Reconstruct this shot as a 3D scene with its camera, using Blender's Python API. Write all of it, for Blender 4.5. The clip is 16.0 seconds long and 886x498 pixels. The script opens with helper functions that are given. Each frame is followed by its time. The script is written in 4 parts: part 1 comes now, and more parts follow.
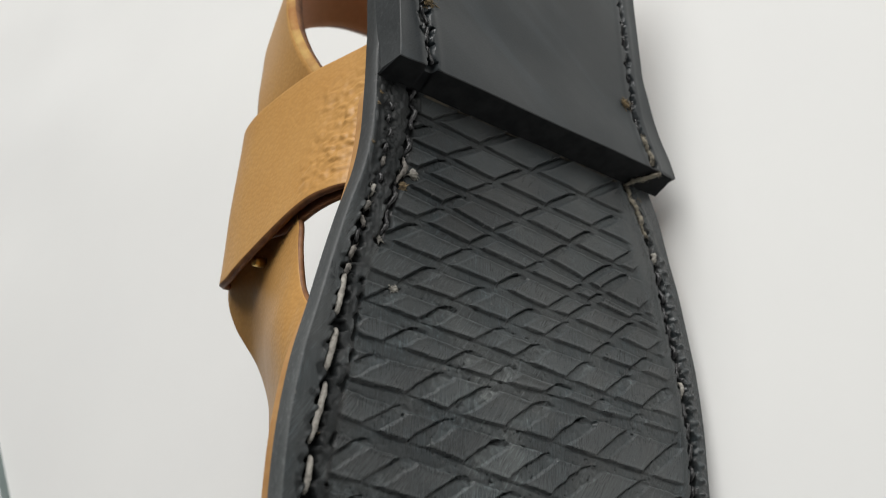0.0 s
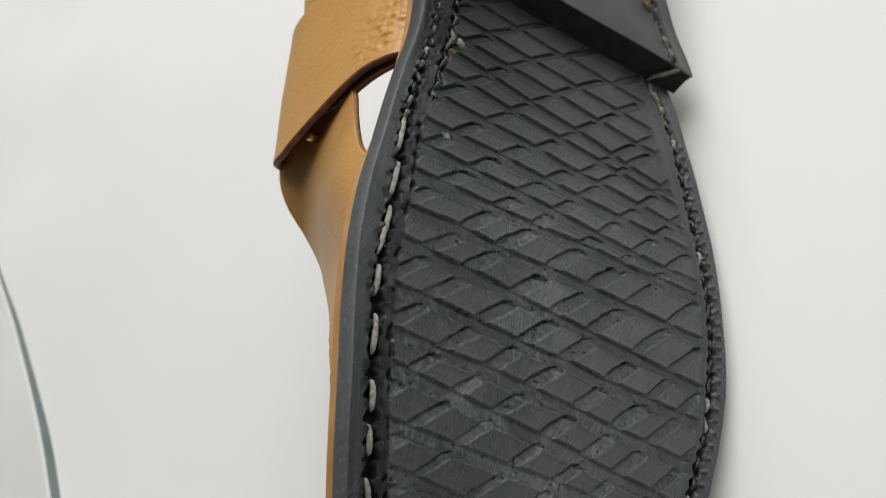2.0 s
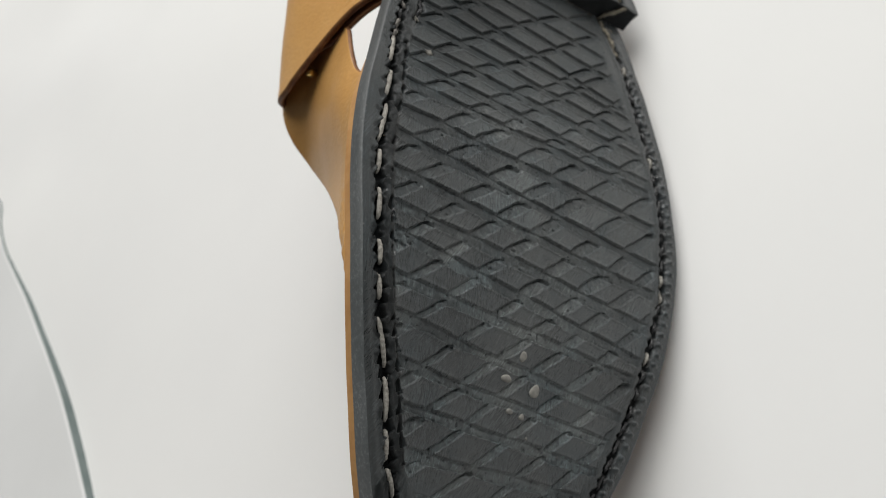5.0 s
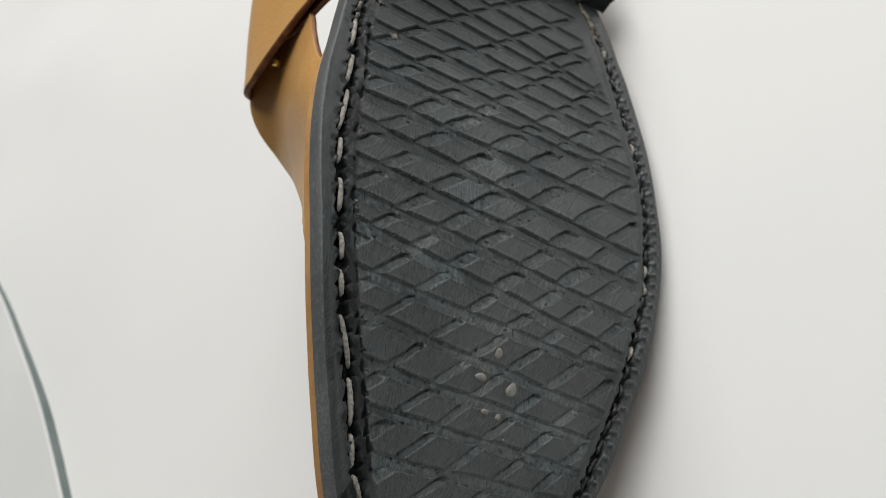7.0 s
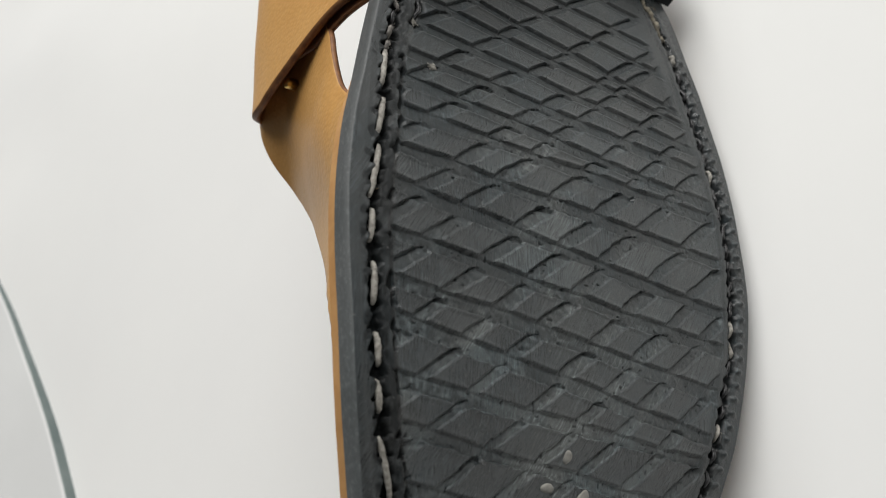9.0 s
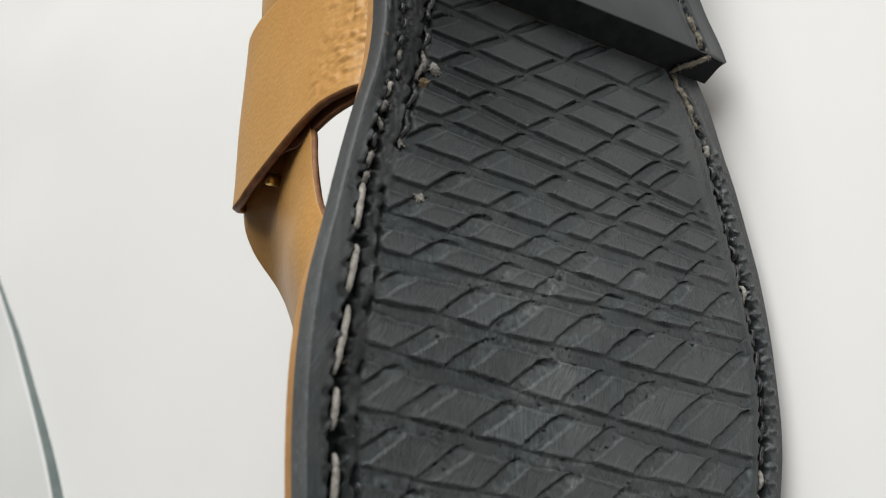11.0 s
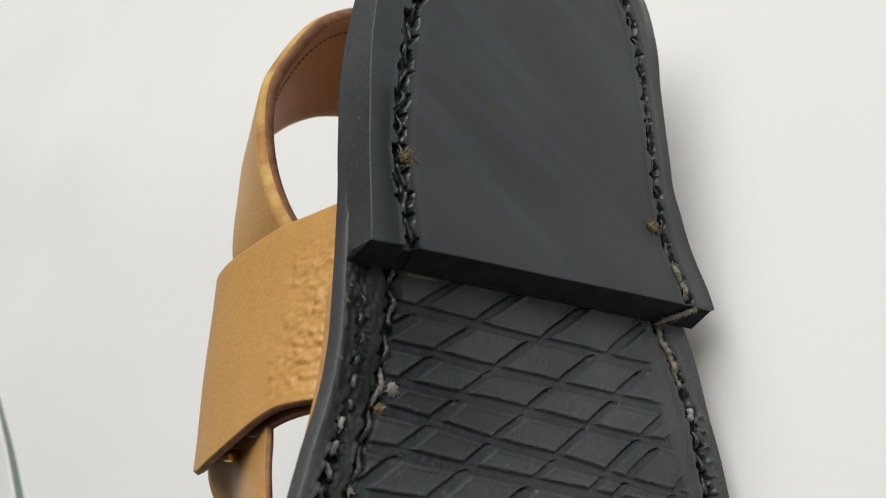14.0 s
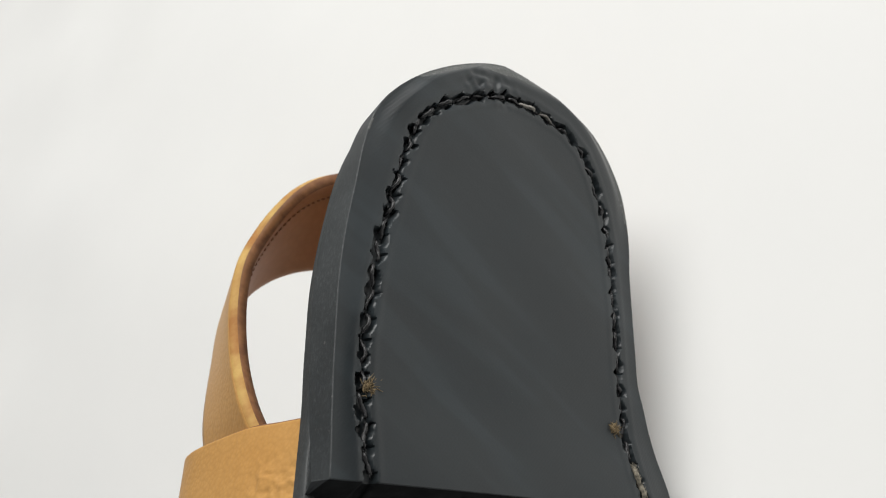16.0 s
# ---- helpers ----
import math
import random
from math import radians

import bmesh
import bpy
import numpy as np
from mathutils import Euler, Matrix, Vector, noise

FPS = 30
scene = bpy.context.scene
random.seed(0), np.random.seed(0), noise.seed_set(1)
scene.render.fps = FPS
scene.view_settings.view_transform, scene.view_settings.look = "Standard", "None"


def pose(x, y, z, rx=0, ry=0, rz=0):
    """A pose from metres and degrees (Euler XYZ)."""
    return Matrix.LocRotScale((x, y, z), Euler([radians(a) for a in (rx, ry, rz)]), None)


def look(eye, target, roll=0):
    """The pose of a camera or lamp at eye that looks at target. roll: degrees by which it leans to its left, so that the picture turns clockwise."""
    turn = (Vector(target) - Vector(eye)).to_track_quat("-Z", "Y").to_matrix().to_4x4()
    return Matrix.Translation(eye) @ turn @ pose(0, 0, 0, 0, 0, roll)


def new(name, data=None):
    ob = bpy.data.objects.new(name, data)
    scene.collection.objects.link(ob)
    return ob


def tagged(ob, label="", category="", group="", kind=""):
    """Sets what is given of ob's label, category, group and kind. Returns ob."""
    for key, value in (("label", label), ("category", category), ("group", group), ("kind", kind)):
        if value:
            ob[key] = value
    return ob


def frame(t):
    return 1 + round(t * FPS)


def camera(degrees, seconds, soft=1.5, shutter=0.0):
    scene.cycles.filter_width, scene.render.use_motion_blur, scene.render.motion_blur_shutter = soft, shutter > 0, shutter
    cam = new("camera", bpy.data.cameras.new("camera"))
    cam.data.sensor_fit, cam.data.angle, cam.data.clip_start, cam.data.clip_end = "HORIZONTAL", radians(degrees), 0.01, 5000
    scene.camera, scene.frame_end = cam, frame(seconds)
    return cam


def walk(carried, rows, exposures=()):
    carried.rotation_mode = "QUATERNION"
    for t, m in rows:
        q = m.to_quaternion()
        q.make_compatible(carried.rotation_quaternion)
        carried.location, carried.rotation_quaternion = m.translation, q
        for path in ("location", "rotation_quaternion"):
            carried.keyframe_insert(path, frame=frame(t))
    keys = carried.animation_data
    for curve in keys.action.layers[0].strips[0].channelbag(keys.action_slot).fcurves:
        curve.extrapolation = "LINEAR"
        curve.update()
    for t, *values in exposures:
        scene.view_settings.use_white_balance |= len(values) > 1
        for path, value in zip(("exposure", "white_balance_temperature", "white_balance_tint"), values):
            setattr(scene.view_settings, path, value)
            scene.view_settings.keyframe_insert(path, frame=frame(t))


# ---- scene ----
cam = camera(50.6, 16.0, soft=1.0)
# a phone lens of small aperture, focused on the sole
cam.data.dof.use_dof, cam.data.dof.focus_distance, cam.data.dof.aperture_fstop = True, 0.2, 24.0
# seconds, place in metres, turn in degrees
ROWS = [
    (0.0, 0.09495, -0.07575, 0.21369, 30.567, 37.297, -0.296),
    (0.5, 0.09386, -0.08451, 0.21661, 30.671, 37.179, -0.274),
    (1.0, 0.09054, -0.09445, 0.2156, 30.635, 37.063, -0.005),
    (1.5, 0.08964, -0.10217, 0.21721, 30.644, 36.867, 0.115),
    (2.0, 0.08622, -0.11322, 0.22113, 30.698, 36.786, -0.056),
    (2.5, 0.08654, -0.12013, 0.22323, 30.896, 36.67, -0.176),
    (3.0, 0.08808, -0.12938, 0.22649, 30.892, 36.692, -0.778),
    (3.5, 0.08992, -0.13704, 0.22914, 30.456, 36.789, -1.816),
    (4.0, 0.08985, -0.14561, 0.23001, 29.828, 36.821, -2.788),
    (4.5, 0.09168, -0.15463, 0.23597, 29.563, 36.69, -3.371),
    (4.7, 0.09268, -0.15774, 0.23745, 29.492, 36.779, -3.536),
    (6.8, 0.09466, -0.15997, 0.22658, 29.111, 37.461, -4.913),
    (7.0, 0.09316, -0.15417, 0.22403, 28.586, 37.596, -5.085),
    (7.5, 0.08886, -0.14195, 0.22166, 27.399, 38.114, -5.381),
    (8.0, 0.08337, -0.1323, 0.21945, 25.978, 38.259, -5.741),
    (8.5, 0.08069, -0.12001, 0.21136, 25.261, 38.862, -5.762),
    (8.7, 0.07831, -0.11578, 0.21159, 24.86, 38.859, -5.861),
    (10.8, 0.08342, -0.07192, 0.20022, 23.903, 40.742, -2.941),
    (11.0, 0.08367, -0.06856, 0.19831, 24.223, 40.685, -2.833),
    (11.5, 0.08634, -0.05907, 0.20284, 23.999, 40.95, -2.519),
    (12.0, 0.09027, -0.04791, 0.20267, 23.976, 41.389, -2.515),
    (12.5, 0.0961, -0.03767, 0.20222, 23.825, 41.679, -2.551),
    (13.0, 0.10027, -0.02851, 0.20151, 23.947, 41.776, -2.381),
    (13.5, 0.10363, -0.01895, 0.20473, 24.543, 41.819, -1.793),
    (14.0, 0.10504, -0.01198, 0.20281, 25.262, 41.638, -1.251),
    (14.5, 0.10974, -0.0006, 0.20583, 25.717, 41.412, -0.883),
    (15.0, 0.11453, 0.00749, 0.20996, 26.283, 41.186, -0.224),
    (15.5, 0.12003, 0.01643, 0.21293, 26.87, 40.793, 0.526),
    (16.0, 0.12524, 0.02588, 0.2154, 27.111, 40.623, 1.046),
]
walk(cam, [(t, pose(x, y, z, rx, ry, rz)) for t, x, y, z, rx, ry, rz in ROWS], exposures=[(0.0, 0.0), (2.0, 0.03), (3.5, 0.06), (7.5, 0.05), (8.5, 0.08), (11.0, 0.11), (12.5, 0.06), (14.5, 0.0), (15.4, -0.03), (16.0, 0.1)])

# ---- light ----
world = bpy.data.worlds.new("world")
scene.world = world
world.use_nodes = True
world.node_tree.nodes["Background"].inputs[0].default_value = (0.93, 0.97, 1.0, 1)
world.node_tree.nodes["Background"].inputs[1].default_value = 0.7


def area_lamp(name, eye, target, size, power, colour):
    data = bpy.data.lights.new(name, "AREA")
    data.shape, data.size, data.energy, data.color = "SQUARE", size, power, colour
    ob = new(name, data)
    ob.matrix_world = look(eye, target)
    return ob


area_lamp("ceiling_softbox", (0.56, 1.39, 1.65), (0.0, 0.05, 0.0), 2.2, 76.0, (1.0, 0.99, 0.965))

# ---- materials ----


def material(name, base, rough=0.6, spec=0.5):
    m = bpy.data.materials.new(name)
    m.use_nodes = True
    b = m.node_tree.nodes["Principled BSDF"]
    b.inputs["Base Color"].default_value = (*base, 1)
    b.inputs["Roughness"].default_value = rough
    b.inputs["Specular IOR Level"].default_value = spec
    return m, m.node_tree.nodes, m.node_tree.links, b


def tex(nodes, links, kind, scale, detail=4.0, stretch=None, rough=0.55):
    """A 3D texture in object coordinates; stretch scales the three axes."""
    co = nodes.new("ShaderNodeTexCoord")
    mp = nodes.new("ShaderNodeMapping")
    mp.inputs["Scale"].default_value = stretch or (1, 1, 1)
    links.new(co.outputs["Object"], mp.inputs["Vector"])
    t = nodes.new(kind)
    t.inputs["Scale"].default_value = scale
    if kind == "ShaderNodeTexNoise":
        t.inputs["Detail"].default_value = detail
        t.inputs["Roughness"].default_value = rough
    links.new(mp.outputs["Vector"], t.inputs["Vector"])
    return t


def ramp(nodes, links, source, stops):
    r = nodes.new("ShaderNodeValToRGB")
    while len(r.color_ramp.elements) < len(stops):
        r.color_ramp.elements.new(0.5)
    for e, (p, c) in zip(r.color_ramp.elements, stops):
        e.position, e.color = p, (*c, 1)
    links.new(source, r.inputs["Fac"])
    return r.outputs["Color"]


def mix(nodes, links, fac, a, b, mode="MIX"):
    n = nodes.new("ShaderNodeMix")
    n.data_type, n.blend_type = "RGBA", mode
    for sock, val in ((n.inputs[0], fac), (n.inputs[6], a), (n.inputs[7], b)):
        if isinstance(val, (int, float)):
            sock.default_value = val
        elif isinstance(val, tuple):
            sock.default_value = (*val, 1)
        else:
            links.new(val, sock)
    return n.outputs[2]


def bump(nodes, links, height, strength, distance, normal=None):
    n = nodes.new("ShaderNodeBump")
    n.inputs["Strength"].default_value, n.inputs["Distance"].default_value = strength, distance
    links.new(height, n.inputs["Height"])
    if normal:
        links.new(normal, n.inputs["Normal"])
    return n.outputs["Normal"]


def rubber(name, base, dusty, rough, streak=(140, 9, 60), worn=False, mark=1.0, turn=0.0, spec=0.5, dots=0.69, sanded=0.0, graded=False):
    m, nd, ln, b = material(name, base, rough, spec)
    big = tex(nd, ln, "ShaderNodeTexNoise", 45, 5)
    fine = tex(nd, ln, "ShaderNodeTexNoise", 1600, 3)
    lines = tex(nd, ln, "ShaderNodeTexNoise", 22, 2.2 if turn else 6, streak, 0.5 if turn else 0.75)
    if turn:
        # turned first and stretched after
        mp = lines.inputs["Vector"].links[0].from_node
        mp.vector_type = "TEXTURE"
        mp.inputs["Scale"].default_value = tuple(1 / k for k in streak)
        mp.inputs["Rotation"].default_value[2] = turn
    streaks = lines.outputs["Fac"]
    if worn:
        # scuffs run another way in some patches
        other = tex(nd, ln, "ShaderNodeTexNoise", 22, 6, streak, 0.75)
        mp = other.inputs["Vector"].links[0].from_node
        mp.vector_type = "TEXTURE"
        mp.inputs["Scale"].default_value = tuple(1 / k for k in streak)
        mp.inputs["Rotation"].default_value[2] = -0.55
        patch = tex(nd, ln, "ShaderNodeTexNoise", 70, 2)
        streaks = mix(nd, ln, ramp(nd, ln, patch.outputs["Fac"], [(0.44, (0, 0, 0)), (0.54, (1, 1, 1))]), lines.outputs["Fac"], other.outputs["Fac"])
    c1 = ramp(nd, ln, big.outputs["Fac"], [(0.35, base), (0.72, dusty)])
    if worn:
        at = nd.new("ShaderNodeAttribute")
        at.attribute_name = "wear_shade"
        sawn = nd.new("ShaderNodeAttribute")
        sawn.attribute_name = "cut"
        ln.new(ramp(nd, ln, sawn.outputs["Fac"], [(0.0, (spec,) * 3), (0.5, (spec * 0.6,) * 3), (1.0, (spec * 0.2,) * 3)]), b.inputs["Specular IOR Level"])
        tint = tex(nd, ln, "ShaderNodeTexNoise", 75, 3)
        c1 = mix(nd, ln, 1.0, c1, ramp(nd, ln, tint.outputs["Fac"], [(0.36, (0.84, 0.95, 0.97)), (0.62, (1.10, 1.09, 1.04))]), "MULTIPLY")
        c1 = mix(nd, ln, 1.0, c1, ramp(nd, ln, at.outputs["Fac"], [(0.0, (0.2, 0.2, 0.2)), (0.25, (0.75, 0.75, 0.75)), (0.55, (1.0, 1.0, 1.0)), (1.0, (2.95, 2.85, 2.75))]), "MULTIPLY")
    if graded:
        # the edge is darkened or paled by the value stored along it
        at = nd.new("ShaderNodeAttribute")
        at.attribute_name = "wear_shade"
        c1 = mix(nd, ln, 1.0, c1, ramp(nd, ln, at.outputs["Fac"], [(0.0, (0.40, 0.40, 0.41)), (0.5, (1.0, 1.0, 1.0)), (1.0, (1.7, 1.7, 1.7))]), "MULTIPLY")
    c2 = ramp(nd, ln, streaks, [(0.38, (1 - 0.32 * mark,) * 3), (0.54, (1 + 0.05 * mark,) * 3), (0.64, (1 + 1.4 * mark,) * 3)])
    c3 = mix(nd, ln, 1.0, c1, c2, "MULTIPLY")
    speck = tex(nd, ln, "ShaderNodeTexNoise", 900, 2)
    sp = ramp(nd, ln, speck.outputs["Fac"], [(dots, (0, 0, 0)), (dots + 0.07, (1, 1, 1))])
    ln.new(mix(nd, ln, sp, c3, (0.10, 0.10, 0.098)), b.inputs["Base Color"])
    r = ramp(nd, ln, big.outputs["Fac"], [(0.3, (rough - 0.1,) * 3), (0.7, (rough + 0.12,) * 3)])
    if worn:
        # the cut floors are duller than the skin of the rubber
        r = mix(nd, ln, sawn.outputs["Fac"], r, (rough + 0.34,) * 3)
        r = mix(nd, ln, 1.0, r, ramp(nd, ln, streaks, [(0.4, (0.72,) * 3), (0.5, (1.0,) * 3), (0.62, (1.35,) * 3)]), "MULTIPLY")
    ln.new(r, b.inputs["Roughness"])
    n1 = bump(nd, ln, streaks, 1.0 * mark, 0.0002)
    if sanded:
        wave = tex(nd, ln, "ShaderNodeTexWave", 430)
        wave.inputs["Distortion"].default_value, wave.inputs["Detail"].default_value = 2.5, 2.0
        wave.inputs["Vector"].links[0].from_node.inputs["Rotation"].default_value[2] = 0.7
        n1 = bump(nd, ln, wave.outputs["Fac"], sanded, 0.00005, n1)
    ln.new(bump(nd, ln, fine.outputs["Fac"], 0.12 + 0.2 * mark, 0.00012, n1), b.inputs["Normal"])
    return m


def leather(name, base, dark, light, grain=650.0, depth=0.00025, rough=0.48):
    m, nd, ln, b = material(name, base, rough, 0.4)
    big = tex(nd, ln, "ShaderNodeTexNoise", 30, 5)
    vor = tex(nd, ln, "ShaderNodeTexVoronoi", grain)
    mid = tex(nd, ln, "ShaderNodeTexNoise", grain * 0.8, 5, (1, 0.55, 1), 0.65)
    c1 = ramp(nd, ln, big.outputs["Fac"], [(0.25, dark), (0.5, base), (0.8, light)])
    c1 = mix(nd, ln, 1.0, c1, ramp(nd, ln, mid.outputs["Fac"], [(0.36, (0.97, 0.965, 0.96)), (0.62, (1.015, 1.015, 1.015))]), "MULTIPLY")
    c2 = ramp(nd, ln, vor.outputs["Distance"], [(0.0, (1.03, 1.03, 1.03)), (0.7, (0.95, 0.94, 0.93))])
    ln.new(mix(nd, ln, 1.0, c1, c2, "MULTIPLY"), b.inputs["Base Color"])
    n1 = bump(nd, ln, mid.outputs["Fac"], 0.3, depth)
    n2 = nd.new("ShaderNodeBump")
    n2.invert = True
    n2.inputs["Strength"].default_value, n2.inputs["Distance"].default_value = 0.45, depth
    ln.new(vor.outputs["Distance"], n2.inputs["Height"])
    ln.new(n1, n2.inputs["Normal"])
    ln.new(n2.outputs["Normal"], b.inputs["Normal"])
    return m


def plain(name, base, other, scale, rough=0.7, depth=0.0, stretch=None):
    m, nd, ln, b = material(name, base, rough, 0.35)
    n = tex(nd, ln, "ShaderNodeTexNoise", scale, 5, stretch)
    ln.new(ramp(nd, ln, n.outputs["Fac"], [(0.35, base), (0.65, other)]), b.inputs["Base Color"])
    if depth:
        ln.new(bump(nd, ln, n.outputs["Fac"], 0.6, depth), b.inputs["Normal"])
    return m


RUBBER = rubber("black_rubber", (0.0245, 0.0290, 0.0315), (0.046, 0.052, 0.0555), 0.32, worn=True, spec=0.72, mark=1.0)
HEEL = rubber("black_heel_rubber", (0.0112, 0.0154, 0.0178), (0.0168, 0.0226, 0.0260), 0.42, (6, 0.7, 6), mark=0.27, turn=1.0, spec=0.6, dots=0.77, sanded=0.22)
# heel's front face: its shade is put into a darker, duller rubber
BREAST = plain("shaded_heel_front", (0.008, 0.009, 0.010), (0.017, 0.018, 0.019), 260, 0.9, 0.0003)
BREAST.node_tree.nodes["Principled BSDF"].inputs["Specular IOR Level"].default_value = 0.2
HEEL_EDGE = rubber("ground_heel_edge", (0.030, 0.034, 0.036), (0.052, 0.057, 0.059), 0.62, (48, 40, 60), mark=0.45)
EDGE = rubber("buffed_rubber_edge", (0.066, 0.073, 0.074), (0.098, 0.104, 0.105), 0.55, (48, 40, 60), mark=0.45, graded=True)
SCUFFED = rubber("scuffed_rubber", (0.072, 0.076, 0.075), (0.105, 0.108, 0.104), 0.62, (48, 40, 60), mark=0.6)
TAN = leather("tan_leather", (0.55, 0.300, 0.096), (0.50, 0.258, 0.074), (0.60, 0.34, 0.118), 900, 0.00016, 0.42)
LINING = leather("brown_lining_leather", (0.27, 0.115, 0.050), (0.22, 0.09, 0.04), (0.32, 0.14, 0.065), 420, 0.0001, 0.6)
ANKLE_LINING = leather("russet_lining_leather", (0.44, 0.20, 0.080), (0.37, 0.155, 0.058), (0.50, 0.25, 0.11), 420, 0.0001, 0.55)
CUT = plain("raw_leather_edge", (0.56, 0.37, 0.12), (0.36, 0.16, 0.045), 130, 0.75, 0.0006)
BURNISHED = plain("burnished_brown_edge", (0.15, 0.062, 0.026), (0.27, 0.125, 0.05), 300, 0.55, 0.0003)
MIDSOLE = plain("tan_midsole_edge", (0.52, 0.29, 0.115), (0.44, 0.23, 0.085), 260, 0.6, 0.0002)
THREAD = plain("grey_waxed_thread", (0.42, 0.40, 0.36), (0.20, 0.19, 0.17), 1300, 0.8, 0.0005)
BLACK_THREAD = plain("black_waxed_thread", (0.018, 0.018, 0.019), (0.05, 0.05, 0.052), 900, 0.24, 0.0004)
WORN = plain("worn_grey_thread", (0.22, 0.205, 0.185), (0.07, 0.065, 0.06), 1100, 0.8, 0.0004)
PALE_FRAY = plain("frayed_pale_thread", (0.32, 0.285, 0.22), (0.11, 0.10, 0.08), 800, 0.8, 0.0004)
FRAYED = plain("frayed_brown_thread", (0.26, 0.19, 0.10), (0.10, 0.075, 0.045), 900, 0.8, 0.0004)
SEAM = plain("dark_brown_thread", (0.17, 0.075, 0.034), (0.24, 0.11, 0.05), 900, 0.7)
PAINT = plain("dried_cream_glue", (0.30, 0.29, 0.26), (0.20, 0.195, 0.18), 700, 0.6, 0.0002)
BRASS, _, _, brass_node = material("brass", (0.65, 0.45, 0.16), 0.3)
brass_node.inputs["Metallic"].default_value = 1.0
PAPER = plain("white_backdrop_paper", (0.80, 0.80, 0.785), (0.775, 0.775, 0.765), 6, 0.75)
WALL = plain("grey_added_wall", (0.24, 0.245, 0.25), (0.21, 0.215, 0.22), 4, 0.8)
# the unseen south wall is kept dark to hold light off the heel's front
DARK_WALL = plain("charcoal_added_wall", (0.035, 0.036, 0.038), (0.028, 0.029, 0.030), 4, 0.8)
SHEET = plain("white_acrylic", (0.62, 0.625, 0.62), (0.58, 0.585, 0.58), 8, 0.5)
SHEET_EDGE = plain("grey_green_cut_edge", (0.10, 0.13, 0.127), (0.15, 0.18, 0.175), 60, 0.5)

# ---- helpers ----
MM = 0.001


def mesh_object(name, verts, faces, mats, parent=None, label="", smooth=True, index=None):
    me = bpy.data.meshes.new(name)
    me.from_pydata([tuple(v) for v in verts], [], [tuple(f) for f in faces])
    for m in mats if isinstance(mats, (list, tuple)) else [mats]:
        me.materials.append(m)
    if index is not None:
        me.polygons.foreach_set("material_index", np.asarray(index, dtype=np.int32))
    me.polygons.foreach_set("use_smooth", np.full(len(me.polygons), smooth, dtype=bool))
    me.validate()
    ob = new(name, me)
    ob.parent = parent
    if label:
        tagged(ob, label)
    return ob


def grid_faces(rows, cols, wrap=False):
    i, j = np.meshgrid(np.arange(rows - 1), np.arange(cols if wrap else cols - 1), indexing="ij")
    a = i * cols + j
    b = i * cols + (j + 1) % cols
    return np.stack([a, b, b + cols, a + cols], -1).reshape(-1, 4)


def smooth_line(xs, ys, at, sigma):
    """Straight pieces through the points, rounded off over sigma."""
    k = np.linspace(-2.5, 2.5, 21)
    w = np.exp(-0.5 * k * k)
    return sum(wi * np.interp(at + ki * sigma, xs, ys) for ki, wi in zip(k, w)) / w.sum()


def bend(points, n):
    """A smooth line of n points through a few given ones."""
    p = np.array(points, float)
    d = np.r_[0, np.cumsum(np.linalg.norm(np.diff(p, axis=0), axis=1) ** 0.7)]
    m = np.gradient(p, d, axis=0)
    s = np.linspace(0, d[-1], 4 * n)
    i = np.clip(np.searchsorted(d, s, side="right") - 1, 0, len(d) - 2)
    h = (d[i + 1] - d[i])[:, None]
    t = ((s - d[i]) / h[:, 0])[:, None]
    q = (2 * t**3 - 3 * t**2 + 1) * p[i] + (t**3 - 2 * t**2 + t) * h * m[i] + (3 * t**2 - 2 * t**3) * p[i + 1] + (t**3 - t**2) * h * m[i + 1]
    run = np.r_[0, np.cumsum(np.linalg.norm(np.diff(q, axis=0), axis=1))]
    at = np.linspace(0, run[-1], n)
    return np.stack([np.interp(at, run, q[:, k]) for k in range(p.shape[1])], -1)


def value_noise(u, v, cell, seed):
    """Smooth noise of 0 to 1 over two coordinates."""
    rng = np.random.default_rng(seed)
    table = rng.random((256, 256))
    x, y = u / cell + 1000.0, v / cell + 1000.0
    i, j = np.floor(x).astype(int), np.floor(y).astype(int)
    fx, fy = x - i, y - j
    fx, fy = fx * fx * (3 - 2 * fx), fy * fy * (3 - 2 * fy)
    t = lambda a, b: table[a % 256, b % 256]
    return (t(i, j) * (1 - fx) + t(i + 1, j) * fx) * (1 - fy) + (t(i, j + 1) * (1 - fx) + t(i + 1, j + 1) * fx) * fy


def step(a, b, x):
    s = np.clip((x - a) / (b - a), 0, 1)
    return s * s * (3 - 2 * s)


# ---- sandal: all its numbers in millimetres; u across, v towards the heel, w out of the sole ----
sandal = new("sandal")
tagged(sandal, "tan leather sandal lying on its side, black stitched rubber sole", "sandal")
sandal.matrix_world = pose(-0.01532, -0.01996, 0.06423, 5.163, 74.686, 0.0)

SOLE_V = [-112, -85, -70, -60, -50, -44, -36, -25, -15, -5, 8, 20, 37, 50, 60, 72, 83, 95, 110, 130, 195]
SOLE_W = [-25, -11, -4, -0.3, 2.6, 4.6, 7.3, 9.1, 10.2, 11, 11.6, 11.4, 10.2, 8.9, 8.2, 6.8, 5.3, 2.5, 0.3, -0.3, 0]
LEFT_V = [-108, -104, -98, -90, -76, -70, -59, -47, -36, -24, -10, 2, 14, 25, 37, 48, 57, 67, 81, 100, 113, 127, 143, 157, 168, 176, 183, 187.4, 190, 191]
LEFT_U = [6, -4, -12, -19, -26.6, -29.4, -33.3, -36.9, -40, -42, -43.8, -44.3, -43.4, -41.2, -38.7, -36, -33.5, -31.8, -30.9, -29.6, -29.8, -30.2, -29, -26.6, -22.4, -16.8, -10, -4, 2, 7]
